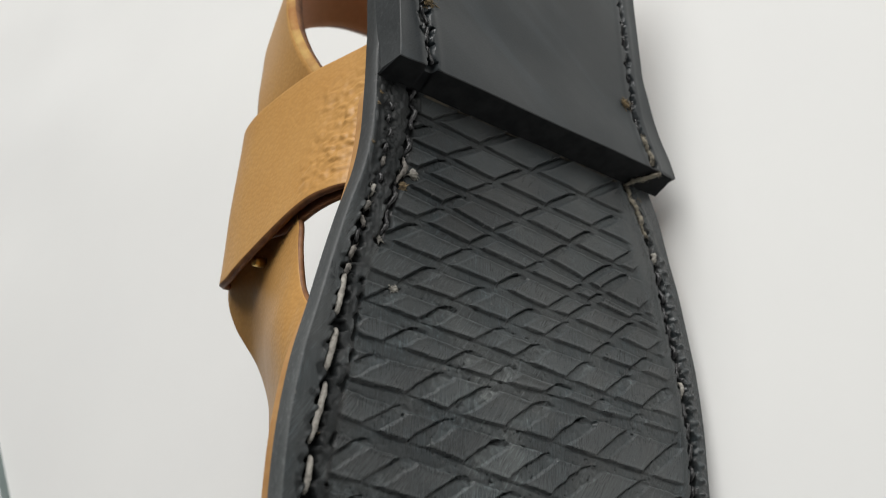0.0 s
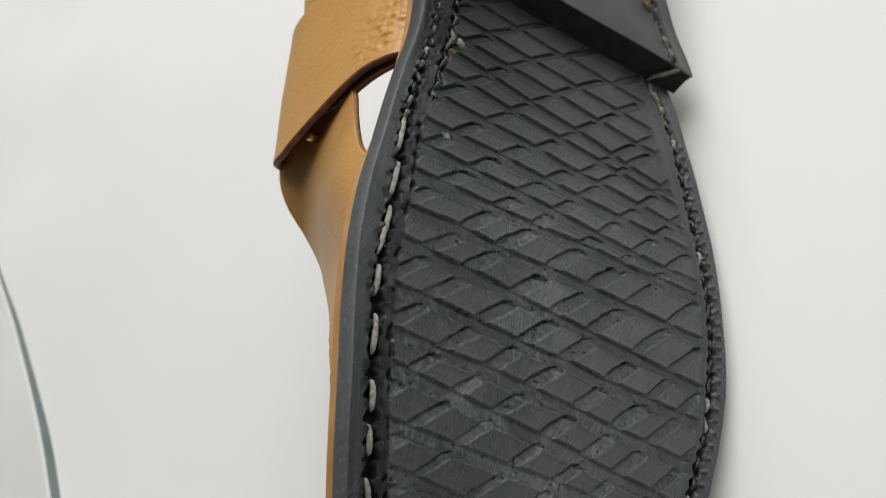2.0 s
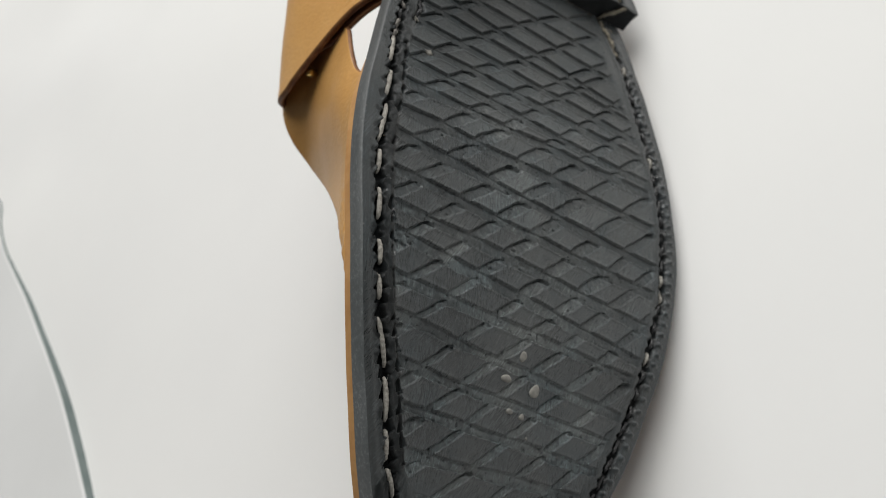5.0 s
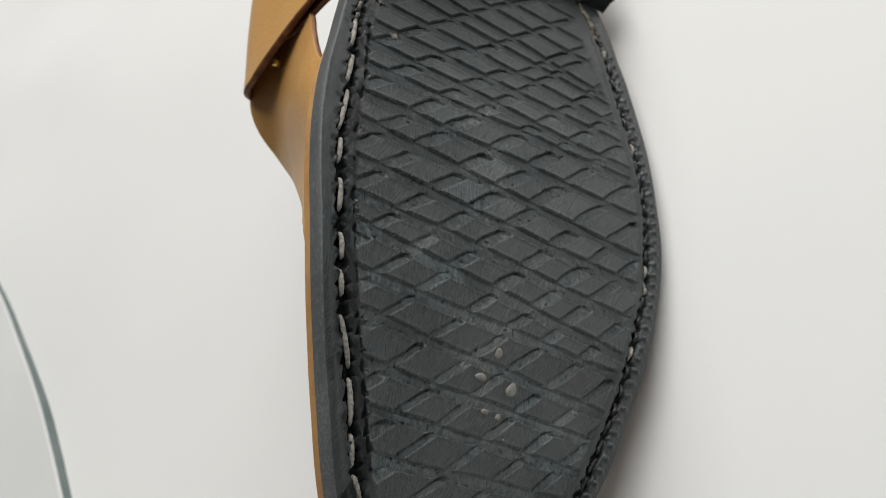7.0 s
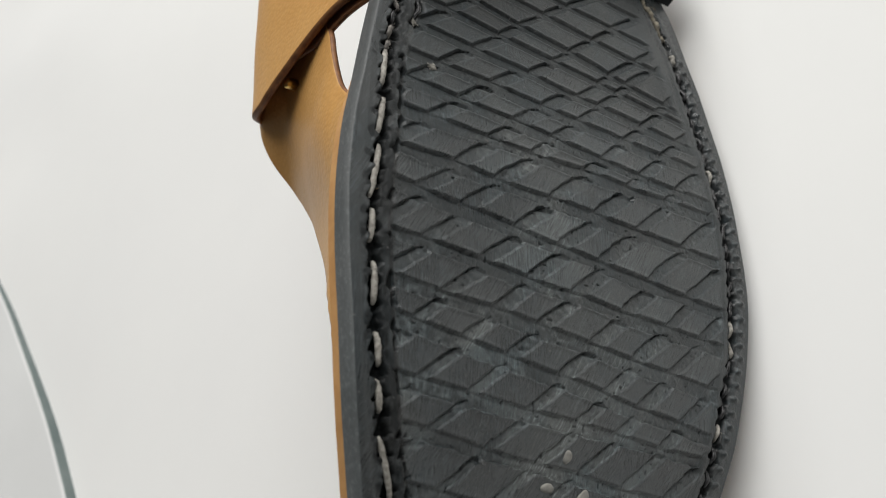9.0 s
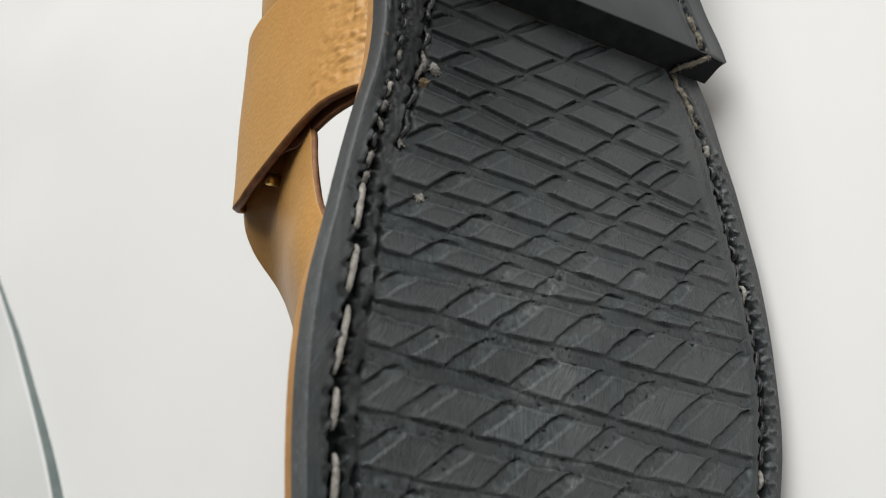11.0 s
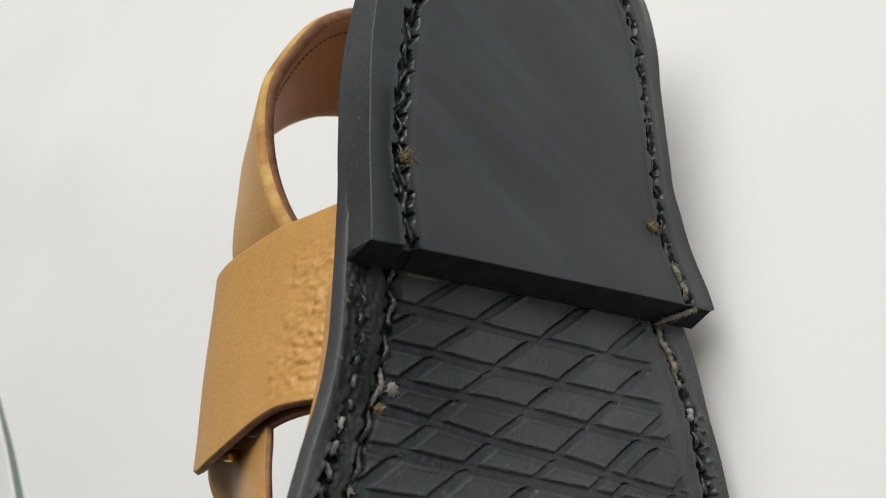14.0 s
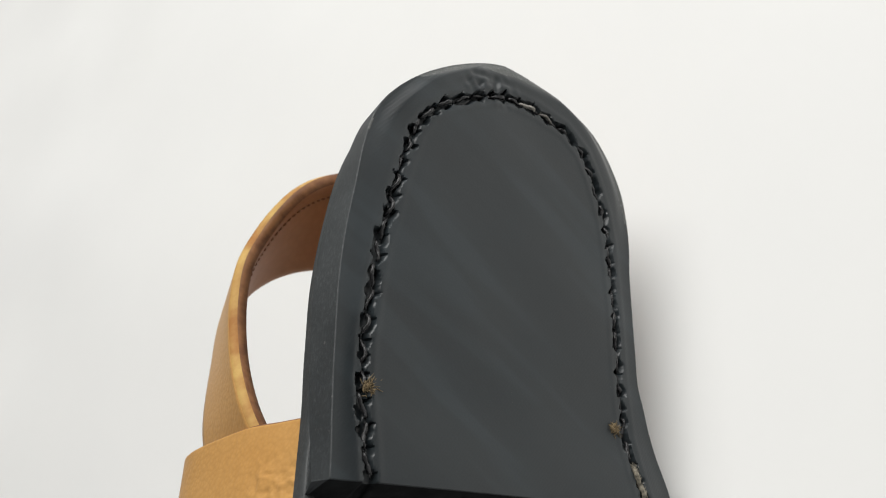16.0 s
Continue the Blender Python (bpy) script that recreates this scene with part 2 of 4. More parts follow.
RIGHT_V = [-108, -104, -98, -90, -80, -66, -62, -53, -46, -37, -27, -15, -1, 13, 32, 45, 56, 67, 77, 87, 99, 110, 124, 145, 160, 169, 176, 181, 185, 188.6, 190.3, 191]
RIGHT_U = [8, 19, 28, 34, 40, 47, 48.8, 52.2, 54.3, 57, 59.8, 63, 65.2, 65.3, 65.6, 64.7, 63.4, 61.5, 60.3, 58.6, 57, 53.7, 51.3, 49.8, 47.8, 45.3, 41.5, 37, 30, 22, 15.5, 10]
HEEL_LEFT_V = [84, 86, 100, 113, 127, 143, 157, 168, 176, 183, 187, 189, 189.8]
HEEL_LEFT_U = [-28.8, -28.8, -29.6, -30.4, -31.0, -30.1, -27.9, -23.5, -17.0, -8.1, -0.8, 4.6, 8.4]
HEEL_RIGHT_V = [84, 91, 98.7, 106, 110.5, 116, 124, 145, 154, 160, 169, 176, 181, 185, 188, 189.3, 189.8]
HEEL_RIGHT_U = [62.5, 60.7, 57.6, 55, 53.7, 52, 51.3, 49.8, 49, 47.8, 45.3, 41.5, 36.8, 29.4, 20.2, 13.8, 9.2]
A_V = [88.5, 76.3, 67.7, 60.6, 53.5, 47.5, 39.8, 31.9, 24.2, 18.1, 8.7, -1.0, -10.4, -19.6, -27.8, -35.9, -44.6, -53, -61.3, -69.6, -78, -86, -94]
A_SLOPE = [0.05, -0.022, -0.03, -0.043, -0.112, -0.065, -0.055, -0.025, -0.044, -0.003, -0.04, -0.094, -0.088, -0.109, -0.15, -0.085, -0.12, -0.09, -0.084, -0.04, -0.05, -0.06, -0.06]
B_C = [90, 78.5, 66.3, 53.5, 41.8, 28.3, 18.3, 5, -6.7, -18, -32, -44.7, -55.5, -68.5, -81, -93]


PROFILE_V = np.arange(-115, 200, 0.25)
PROFILE_W = smooth_line(SOLE_V, SOLE_W, PROFILE_V, 3.0)


def sole_w(v):
    return np.interp(v, PROFILE_V, PROFILE_W)


def outline(vs, us, v):
    """A rounded outline through a few places."""
    p = bend([(a, b, 0) for a, b in zip(vs, us)], 900)
    order = np.argsort(p[:, 0])
    return np.interp(v, p[order, 0], p[order, 1])


def left_u(v):
    return outline(LEFT_V, LEFT_U, v)


def right_u(v):
    return outline(RIGHT_V, RIGHT_U, v)


def line_distance(u, v, points):
    """Distance from a polyline and the length run along it."""
    best, run, done = np.full(u.shape, 1e9), np.zeros(u.shape), 0.0
    for (ax, ay), (bx, by) in zip(points[:-1], points[1:]):
        dx, dy = bx - ax, by - ay
        n = math.hypot(dx, dy)
        s = np.clip(((u - ax) * dx + (v - ay) * dy) / (n * n), 0, 1)
        d = np.hypot(u - ax - s * dx, v - ay - s * dy)
        near = d < best
        best, run, done = np.where(near, d, best), np.where(near, done + s * n, run), done + n
    return best, run


STITCH_LEFT = [(-27.1, 84), (-27.1, 72), (-28.1, 61), (-30.4, 52.8), (-32.5, 44.9), (-34.1, 38.5), (-35.7, 31.2), (-37.2, 16), (-38.6, 4), (-39.2, -6.4), (-38.3, -17), (-36.8, -28), (-35.2, -36), (-32.8, -44.5), (-29.5, -53), (-26.7, -63), (-23, -72), (-17, -82), (-9, -91), (3, -96), (16, -93)]
STITCH_WAIST = [(-20.6, 86), (-21.4, 81.5), (-21.0, 76.4), (-22.3, 68.6), (-23.3, 62.3), (-24.6, 57.4), (-26.3, 51.5), (-27.5, 45.9), (-29.2, 40.8)]
STITCH_RIGHT = [(48.7, 87), (51.4, 79.7), (53.6, 72.8), (55.4, 66.2), (56.6, 55.5), (57.8, 45), (59.3, 30), (60.3, 17), (59.8, 4.6), (58.6, -5.8), (57, -15.7), (53.8, -26), (50.8, -36), (48.6, -45), (44.8, -56.5), (41.4, -65.5), (35, -78), (27, -87), (16, -93)]
STITCH_HEEL = [(-20.4, 85.6), (-22.2, 97.5), (-23.5, 104), (-23.9, 115.5), (-23.3, 126.6), (-22.7, 135.7), (-20.9, 142.7), (-20.1, 149.8), (-18.7, 156.9), (-16.5, 165.1), (-13.2, 171.2), (-8.8, 175.3), (0.6, 180.6), (8.9, 183.3), (17.9, 182.9), (27.1, 180.6), (32.9, 176.1), (36.7, 169.7), (40.2, 160.8), (42.1, 153.7), (43.4, 143.4), (44.3, 135.1), (45.1, 123.8), (45.9, 115.2), (47.6, 105.2), (50.2, 97.7), (52.7, 91.2)]


def tread(u, v):
    """Depth of the cut grooves of the front sole, in millimetres."""
    left = np.interp(v, [-95, -72, -60, -44, -28, -6, 16, 30, 41, 52, 62, 76], [6, -19, -23.5, -29.3, -33, -35.2, -34.5, -32, -28, -25, -22.5, -20.5])
    right = np.interp(v, [-95, -65, -45, -26, -6, 17, 45, 58, 70, 87], [14, 38.5, 46, 51.5, 56.3, 57.5, 53.5, 49.5, 46.5, 46])
    inside = step(-1.0, 0.6, u - left) * step(-0.5, 2.5, right - u)
    fade = 1.0 - 0.3 * step(38, 56, u) * step(-50, 60, v)
    depth, wear_shade, scooped, burr = np.zeros_like(u), np.full_like(u, 0.5), np.zeros_like(u), np.zeros_like(u)
    order = list(zip(A_V, A_SLOPE))
    mids = [a + s * u + 0.6 * (value_noise(u, 0 * u + 50 * k, 12, 6) - 0.5) for k, (a, s) in enumerate(order)]
    clean = step(18, 42, v)
    rag = (0.45 * (value_noise(u, v, 0.8, 7) - 0.5) + 0.5 * (value_noise(u, v, 2.1, 8) - 0.5)) * (1 - 0.75 * clean)
    for k, mid in enumerate(mids):
        d = v - mid
        half = 1.5 - 0.38 * step(30, 50, v) - 0.3 * step(-20, -42, v) + 0.55 * (value_noise(u + 37 * k, 0 * v, 14, 5) - 0.5) + rag * np.where(d < 0, 0.6, 0.15)
        prof = np.clip(1 - (d / half) ** 6, 0, 1) ** 0.5
        nick = 0.22 * np.exp(-(((d + half - 0.28) / 0.24) ** 2)) + 0.42 * np.exp(-(((d - half + 0.32) / 0.3) ** 2))
        nick *= (0.4 + 1.2 * value_noise(u + 11 * k, v, 4.0, 12)) * (1 - clean) + 0.75 * clean
        depth = np.maximum(depth, np.where(np.abs(d) < half, prof * (0.52 - 0.08 * clean - 0.08 * np.clip(d / half, -1, 1)) + nick * 0.62, 0))
        burr = np.maximum(burr, np.exp(-(((np.abs(d) - half - 0.35) / 0.34) ** 2)) * (0.5 + value_noise(u + 5 * k, v, 3.3, 20)))
    for k in range(len(order) - 1):
        hi, lo = mids[k], mids[k + 1]
        inband = (v < hi) & (v > lo)
        f = np.clip((v - lo) / np.maximum(hi - lo, 1), 0, 1)
        vm = (A_V[k] + A_V[k + 1]) / 2
        cell = np.zeros_like(u)
        upper = float(step(20, 50, vm))
        for n, c in enumerate(B_C):
            # the chain's middle within this band
            um = (vm - c) / 0.89
            um *= 1 + 0.25 * float(step(58, 82, vm)) * (um > 0)
            um += {3: 1.3, 4: 4.6, 5: 4.5}.get(n, 0) * float(step(32, 45, vm) * step(74, 64, vm))
            um += 1.2 * float(step(0, -6, vm) * step(-50, -42, vm))
            d = ((v - vm) - 0.76 * (u - um)) / math.hypot(1, 0.76) + (0.5 - 0.2 * clean) * (value_noise(u, v, 6, 11) - 0.5)
            cell += d > 0
            if um < -46 or um > 66:
                continue
            wide = 1.35 - 0.5 * upper - 0.4 * float(step(-18, -40, vm)) + 0.45 * ((n * 7 + k * 5) % 6) / 5
            top = 0.985 - 0.10 * ((n * 3 + k * 7) % 4) / 3
            reach = np.clip(1 - ((f - 0.45) / (top - 0.45)).clip(0, 9) ** 7, 0, 1) * (0.2 + 0.8 * step(-0.02, 0.3, f))
            half = np.maximum(wide * np.sqrt(reach), 1e-3) * (1 + rag * 0.35)
            burr = np.maximum(burr, np.where(inband, 0.8 * np.exp(-(((np.abs(d) - half - 0.3) / 0.3) ** 2)) * (reach > 0.3), 0))
            rim = np.exp(-(((np.abs(d) - half + 0.24) / 0.22) ** 2)) * (0.05 + 0.36 * (d > 0) * (0.35 + 0.65 * f))
            scoop = 0.9 + 0.2 * np.clip(d / half, -1, 1)
            prof = np.where(np.abs(d) < half, np.clip(1 - (d / half) ** 10, 0, 1) ** 0.5 * ((0.36 + 0.26 * f**2) * (1 - upper) + (0.42 + 0.15 * f) * upper) * scoop + rim, 0)
            # the gouge ends in a deep hook
            hook = 0.55 * np.exp(-(((f - top + 0.09) / 0.055) ** 2)) * (np.abs(d) < half * 1.05) * (1 - 0.6 * upper)
            prof = prof + hook * (0.4 + 0.6 * ((n * 5 + k * 3) % 3) / 2)
            scooped = np.maximum(scooped, np.where(inband & (np.abs(d) < half - 0.25), step(0.35, -0.5, d / half), 0))
            depth = np.maximum(depth, np.where(inband, prof, 0) * (1.0 + 0.2 * ((n * 7 + k * 3) % 5 - 2) / 2))
        tone = np.mod(np.sin((cell * 12.9898 + k * 78.233)) * 43758.5453, 1.0)
        wear_shade = np.where(inband, tone, wear_shade)
    crumbs = value_noise(u, v, 0.75, 9)
    depth = depth + np.where(depth > 0.2, 0.22 * (1 - 0.6 * clean) * (crumbs - 0.5) * (0.3 + value_noise(u, v, 9, 13)), 0)
    pits = step(0.88, 0.94, value_noise(u, v, 0.7, 17))
    depth = depth + np.where(depth > 0.22, 0.3 * pits * (1 - 0.7 * clean), 0)
    # grey dust sits in the grooves, most of it towards the toe
    dust = value_noise(u, v, 15, 10) * (0.55 + 0.75 * step(-8, -45, v) * step(30, 10, np.abs(u - 4))) * (1 - 0.8 * step(25, 50, v))
    # walking has scuffed the ball of the foot pale; the arched waist never met the ground, and the heel's shade is
    # darkened into it
    ball = np.exp(-(((u - 5) / 21) ** 2) - ((v - 3) / 15) ** 2)
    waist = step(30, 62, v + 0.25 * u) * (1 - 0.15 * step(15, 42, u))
    wear_shade = np.where(depth > 0.2, 0.42 + 0.14 * ball - 0.25 * waist + 1.6 * crumbs**2 * dust + 0.54 * step(-8, -40, v) * step(46, 24, np.abs(u - 4)) * (0.25 + 0.75 * step(0.3, 0.62, value_noise(u, v, 10, 16))) * (0.4 + 0.6 * value_noise(u, v, 3, 15)), (0.40 + 0.20 * np.minimum(wear_shade, 0.85)) + 0.05 * step(0, -45, v) * (value_noise(u, v, 6, 14) - 0.3) + 0.42 * ball * (0.08 + 0.92 * wear_shade**1.4) - 0.27 * waist)
    # a few fresh gouges are rubbed chalky
    for a, b, long, wide, turn in ((-12.8, -30.6, 4.6, 1.5, 0.70), (-9.4, -34.9, 5.2, 1.6, -0.30), (-16.0, -25.6, 4.2, 1.1, -0.25), (-14.6, -21.6, 3.4, 1.3, 0.75), (-5.2, -48.6, 4.8, 1.5, 0.70), (4.0, -41.6, 4.6, 1.5, 0.70), (1.2, -52.2, 5.0, 1.6, -0.12), (9.6, -50.2, 4.6, 1.5, 0.70), (7.2, -43.6, 4.8, 1.4, -0.15)):
        c, e = math.cos(turn), math.sin(turn)
        x, y = (u - a) * c + (v - b) * e, (v - b) * c - (u - a) * e
        leaf = step(1.15, 0.75, np.hypot(x / long, y / wide) + 0.5 * (value_noise(u, v, 1.1, 18) - 0.5))
        wear_shade = wear_shade + np.where(depth > 0.2, 0.34 * leaf, 0.0)
    # the scoops' floors are rubbed grey
    wear_shade = wear_shade + 0.16 * scooped * (0.5 + 0.5 * value_noise(u, v, 2.4, 19)) * (1 - waist)
    wear_shade = wear_shade * (1 - 0.55 * np.where(depth > 0.2, pits, 0))
    # the waist's left, beside the stitching, is darkened to stand for weaker light
    wear_shade = wear_shade - 0.12 * step(8, -20, u) * step(16, 46, v)
    shallow = 1 - 0.12 * step(-8, -42, v)
    # the blade has pushed up a fine burr along its cuts
    depth = np.where(depth > 0.02, depth, -0.15 * burr)
    # the waist and its left also reflect less, standing for that weaker light
    return depth * inside * fade * shallow, np.where(inside > 0.5, wear_shade, 0.35), np.where(inside > 0.5, 0.5 * step(0.08, 0.3, depth) * 0.45 + 0.45 * step(12, -20, u) * step(12, 45, v) + 0.18 * waist, 0.15)


def channel(u, v, points, half, deep, seed, teeth=3.4, bite=0.9, ragged=0.9):
    """Depth of a ragged stitching channel."""
    d, run = line_distance(u, v, points)
    jag = np.abs(((run / teeth + 0.9 * value_noise(u, v, 9, seed)) % 1.0) - 0.25) / 0.75
    edge = half + bite * (jag - 0.4) + ragged * (value_noise(u, v, 2.2, seed + 1) - 0.5) + 0.5 * (value_noise(u, v, 0.9, seed + 2) - 0.5)
    return step(edge + 0.35, edge - 0.55, d) * deep, d


def sole_relief(u, v):
    cut, wear_shade, rough_cut = tread(u, v)
    c1, d1 = channel(u, v, STITCH_LEFT, 0.95, 1.6, 21, 3.4, 0.9)
    c2, d2 = channel(u, v, STITCH_RIGHT, 1.2, 1.1, 23)
    c3, d3 = channel(u, v, STITCH_WAIST, 1.0, 1.1, 25, 4.5)
    c1 = c1 * (1 - 0.6 * step(42, 58, v))
    c4, d4 = channel(u, v, [(a + 3.4, b) for a, b in STITCH_LEFT[6:17]], 0.15, 0.9, 27, 3.8, 0.9, 1.8)
    cut = np.where(np.maximum.reduce([c1, c2, c3, c4]) > 0.02, np.maximum.reduce([cut, c1, c2, c3, c4]), cut)
    # rim: the rubber outside the stitching lies a little lower, with a swollen lip
    rim_l = step(0.5, 3.0, STITCH_SIDE_L(u, v))
    lip = 0.35 * np.exp(-((d1 - 3.2) / 1.0) ** 2) + 0.25 * np.exp(-((d2 - 2.6) / 0.9) ** 2)
    rough = 0.22 * (value_noise(u, v, 17, 31) - 0.5) + 0.05 * (value_noise(u, v, 4.1, 32) - 0.5)
    torn = (0.5 * (value_noise(u, v, 1.3, 33) - 0.5) + 0.55 * (value_noise(u, v, 0.7, 34) - 0.5)) * np.maximum(np.exp(-(d1 / 1.7) ** 2), 0.6 * np.exp(-(d2 / 2.0) ** 2))
    db, rb = line_distance(u, v, [(a + 2.9, b) for a, b in STITCH_RIGHT[3:17]])
    beads = 0.75 * np.exp(-(db / 1.0) ** 2) * np.clip(np.sin(rb * 2 * math.pi / 3.3 + 3 * value_noise(u, v, 9, 35)), 0, 1)
    # the stitching channels are darkened, with black wax beside them
    wear_shade = wear_shade * step(0.55, 1.15, np.minimum.reduce([d1 / 1.25, d4 / 0.6, d2 / 1.5, d3 / 1.3]))
    side = -STITCH_SIDE_L(u, v) + 3.0 * (value_noise(u, v, 2.3, 36) - 0.5) + 1.2 * (value_noise(u, v, 0.8, 37) - 0.5)
    wax = step(-2.2, -1.2, side) * step(4.4, 2.4, side)
    rim_wax = step(40, 56, v + 3 * (value_noise(u, v, 5, 38) - 0.5)) * step(0.6, -0.6, u - np.interp(v, [40, 57, 76, 86], [-30, -24.6, -19.2, -18.6]) + 2.0 * (value_noise(u, v, 1.8, 39) - 0.5))
    wax = np.maximum(0.8 * wax, rim_wax * step(-1.0, 0.5, u - left_u(v) - 0.9))
    wear_shade = wear_shade * (1 - 0.97 * wax)
    rough_cut = np.maximum(rough_cut, wax * (0.6 + 0.4 * value_noise(u, v, 3.0, 40)))
    torn_wax = 0.5 * wax * (value_noise(u * 1.6, v * 0.7, 1.1, 44) - 0.5)
    return -cut + lip * 0.7 + rough + torn + torn_wax + beads - 0.45 * rim_l, wear_shade, np.maximum(rough_cut, step(0.4, 0.9, np.maximum.reduce([c1, c2, c3, c4])))


def STITCH_SIDE_L(u, v):
    """How far a place lies outside the left stitching."""
    p = np.array(STITCH_LEFT[:17][::-1])
    return np.interp(v, p[:, 1], p[:, 0]) - u


def sheet_rows(vs, lu, ru, cols, top_fn, chamfer, wall_fn, side_steps=3):
    """Rows of a sole layer: wall, chamfer, top, chamfer, wall."""
    s = np.linspace(0, 1, cols)
    l, r = lu(vs)[:, None], ru(vs)[:, None]
    u = l + chamfer + (r - l - 2 * chamfer) * s[None, :]
    v = np.repeat(vs[:, None], cols, 1)
    w = top_fn(u, v)
    wb = wall_fn(vs)[:, None]
    wl, wr = w[:, :1] - chamfer * 0.9, w[:, -1:] - chamfer * 0.9
    fr = np.linspace(0, 1, side_steps)[None, :]
    # the left wall stands upright, the right one swells a little
    ul, ur = l + 0.0 * fr, r + 0.7 * np.sin(fr * math.pi / 2)
    wwl, wwr = wl + (wb - wl) * fr[:, ::-1], wr + (wb - wr) * fr
    uu = np.concatenate([ul + 0 * v[:, :1], u, ur + 0 * v[:, :1]], 1)
    ww = np.concatenate([wwl, w, wwr], 1)
    vv = np.repeat(vs[:, None], uu.shape[1], 1)
    return np.stack([uu, vv, ww], -1)


# the front sole with its cut tread, one rubber layer from toe to heel
vs = np.concatenate([-108 + 2.2 * np.linspace(0, 1, 14)[:-1] ** 1.5, np.arange(-105.8, -78, 0.4), np.arange(-78, 89, 0.235), np.arange(90, 188.5, 1.6), np.linspace(188.8, 191, 8)])
COLS = 500
wear_shade_kept = {}


def sole_top(u, v):
    relief, wear_shade_kept["wear_shade"], wear_shade_kept["cut"] = sole_relief(u, v)
    return sole_w(v) + np.where(v < 92, relief, 0)


rows = sheet_rows(vs, left_u, right_u, COLS, sole_top, 0.3, lambda v: sole_w(v) - 5.0)
faces = grid_faces(rows.shape[0], rows.shape[1])
col = np.tile(np.arange(rows.shape[1] - 1), rows.shape[0] - 1)
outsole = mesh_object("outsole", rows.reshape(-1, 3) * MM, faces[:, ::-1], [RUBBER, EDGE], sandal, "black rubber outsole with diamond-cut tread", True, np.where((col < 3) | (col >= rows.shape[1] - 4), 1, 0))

outsole.data.set_sharp_from_angle(angle=radians(52))
for kept in ("wear_shade", "cut"):
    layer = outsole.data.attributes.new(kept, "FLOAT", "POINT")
    full = np.pad(wear_shade_kept[kept], ((0, 0), (3, 3)), constant_values=0.3)
    # the edge wall runs darker towards the heel, paler towards the toe
    if kept == "wear_shade":
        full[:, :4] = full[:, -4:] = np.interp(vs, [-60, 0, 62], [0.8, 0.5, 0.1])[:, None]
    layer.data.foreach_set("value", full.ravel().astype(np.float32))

def heel_block():
    """The stitched block under the heel, with its leaning front face."""
    cols = 250
    s = np.linspace(0, 1, cols)
    tip = 189.8
    lu = lambda v: outline(HEEL_LEFT_V, HEEL_LEFT_U, v)
    ru = lambda v: outline(HEEL_RIGHT_V, HEEL_RIGHT_U, v)
    t = np.concatenate([np.linspace(0, 0.97, 245), np.linspace(0.975, 1, 14)])
    front = 86.2
    vv0 = front + (tip - front) * t
    l, r = lu(vv0)[:, None], ru(vv0)[:, None]
    l[0], r[0] = -28.8, 60.7
    u = l + 0.2 + (r - l - 0.4) * s[None, :]
    # the front edge runs slightly aslant, further back on the right
    skew = np.interp(u, [-29, 61], [0, 4.6]) * (1 - t[:, None])
    v = vv0[:, None] + skew
    # the block's back end sits a little further out than the layer under it
    us = u + 1.5 * step(145, 172, v + 3.4 * step(150, 188, v)) * (u - 8) / 30
    vs = v + 3.4 * step(150, 188, v)
    c, d = channel(us, vs, STITCH_HEEL, np.interp(us, [-20, 10, 36], [1.05, 0.85, 0.75]), 2.0, 41, 4.6, 0.9, 1.3)
    lip = 0.10 * np.exp(-((d - 2.4) / 0.8) ** 2)
    tool = 0.10 * (value_noise(u, v, 15, 42) - 0.5) + 0.11 * np.sin((u * 0.70 + v * 0.71) * 0.21 + 2.5 * value_noise(u, v, 34, 43))
    rim = np.minimum(np.minimum(u - l, r - u), (tip - v) * 0.9)
    worn = step(150, 180, v)
    torn = step(10, 4, np.hypot(us - 4, (vs - 184) * 1.6)) * (value_noise(us, vs, 1.7, 46) - 0.55) * 1.3
    # the face rises towards its front edge
    w = 10.4 + 1.2 * step(108, 87, v) - c + lip + tool + torn - 0.5 * step(7.0, 1.0, np.minimum(u - l, r - u)) - 1.6 * worn * step(4.2 + 1.5 * value_noise(u, v, 11, 45), 0.0, rim)
    wb = sole_w(np.clip(vv0, 80, 190))[:, None] - 0.2
    rows = []
    for f in (1.0, 0.5, 0.0):
        rows.append(np.concatenate([l - 0.5 * f + 1.7 * f * step(138, 160, vv0)[:, None], v[:, :1], (w[:, :1] - 0.2) * (1 - f) + wb * f], 1))
    left = np.stack(rows, 1)
    rows = []
    for f in (0.0, 0.5, 1.0):
        rows.append(np.concatenate([r + 0.5 * f, v[:, -1:], (w[:, -1:] - 0.2) * (1 - f) + wb * f], 1))
    right = np.stack(rows, 1)
    body = np.concatenate([left, np.stack([u, v, w], -1), right], 1)
    # the front face leans: its foot lies 3 mm ahead of its edge
    foot = body[0].copy()
    foot[:, 1] -= 3.0
    foot[:, 2] = 4.6
    foot[0, 0] -= 1.6
    foot[1, 0] -= 1.6
    foot[2, 0] -= 1.4
    foot[-3:, 0] -= 1.6
    edge = body[0].copy()
    edge[:, 1] -= 0.2
    edge[:, 2] = edge[:, 2] * 0.97 + foot[:, 2] * 0.03
    body = np.concatenate([foot[None], edge[None], body], 0)
    far = step(150, 188, body[..., 1])
    body[..., 1] += 3.4 * far * (1 - 0.25 * step(12, -10, body[..., 0]))
    body[..., 0] += 1.5 * step(145, 172, body[..., 1]) * (body[..., 0] - 8) / 30
    buffed = np.zeros(body.shape[:2])
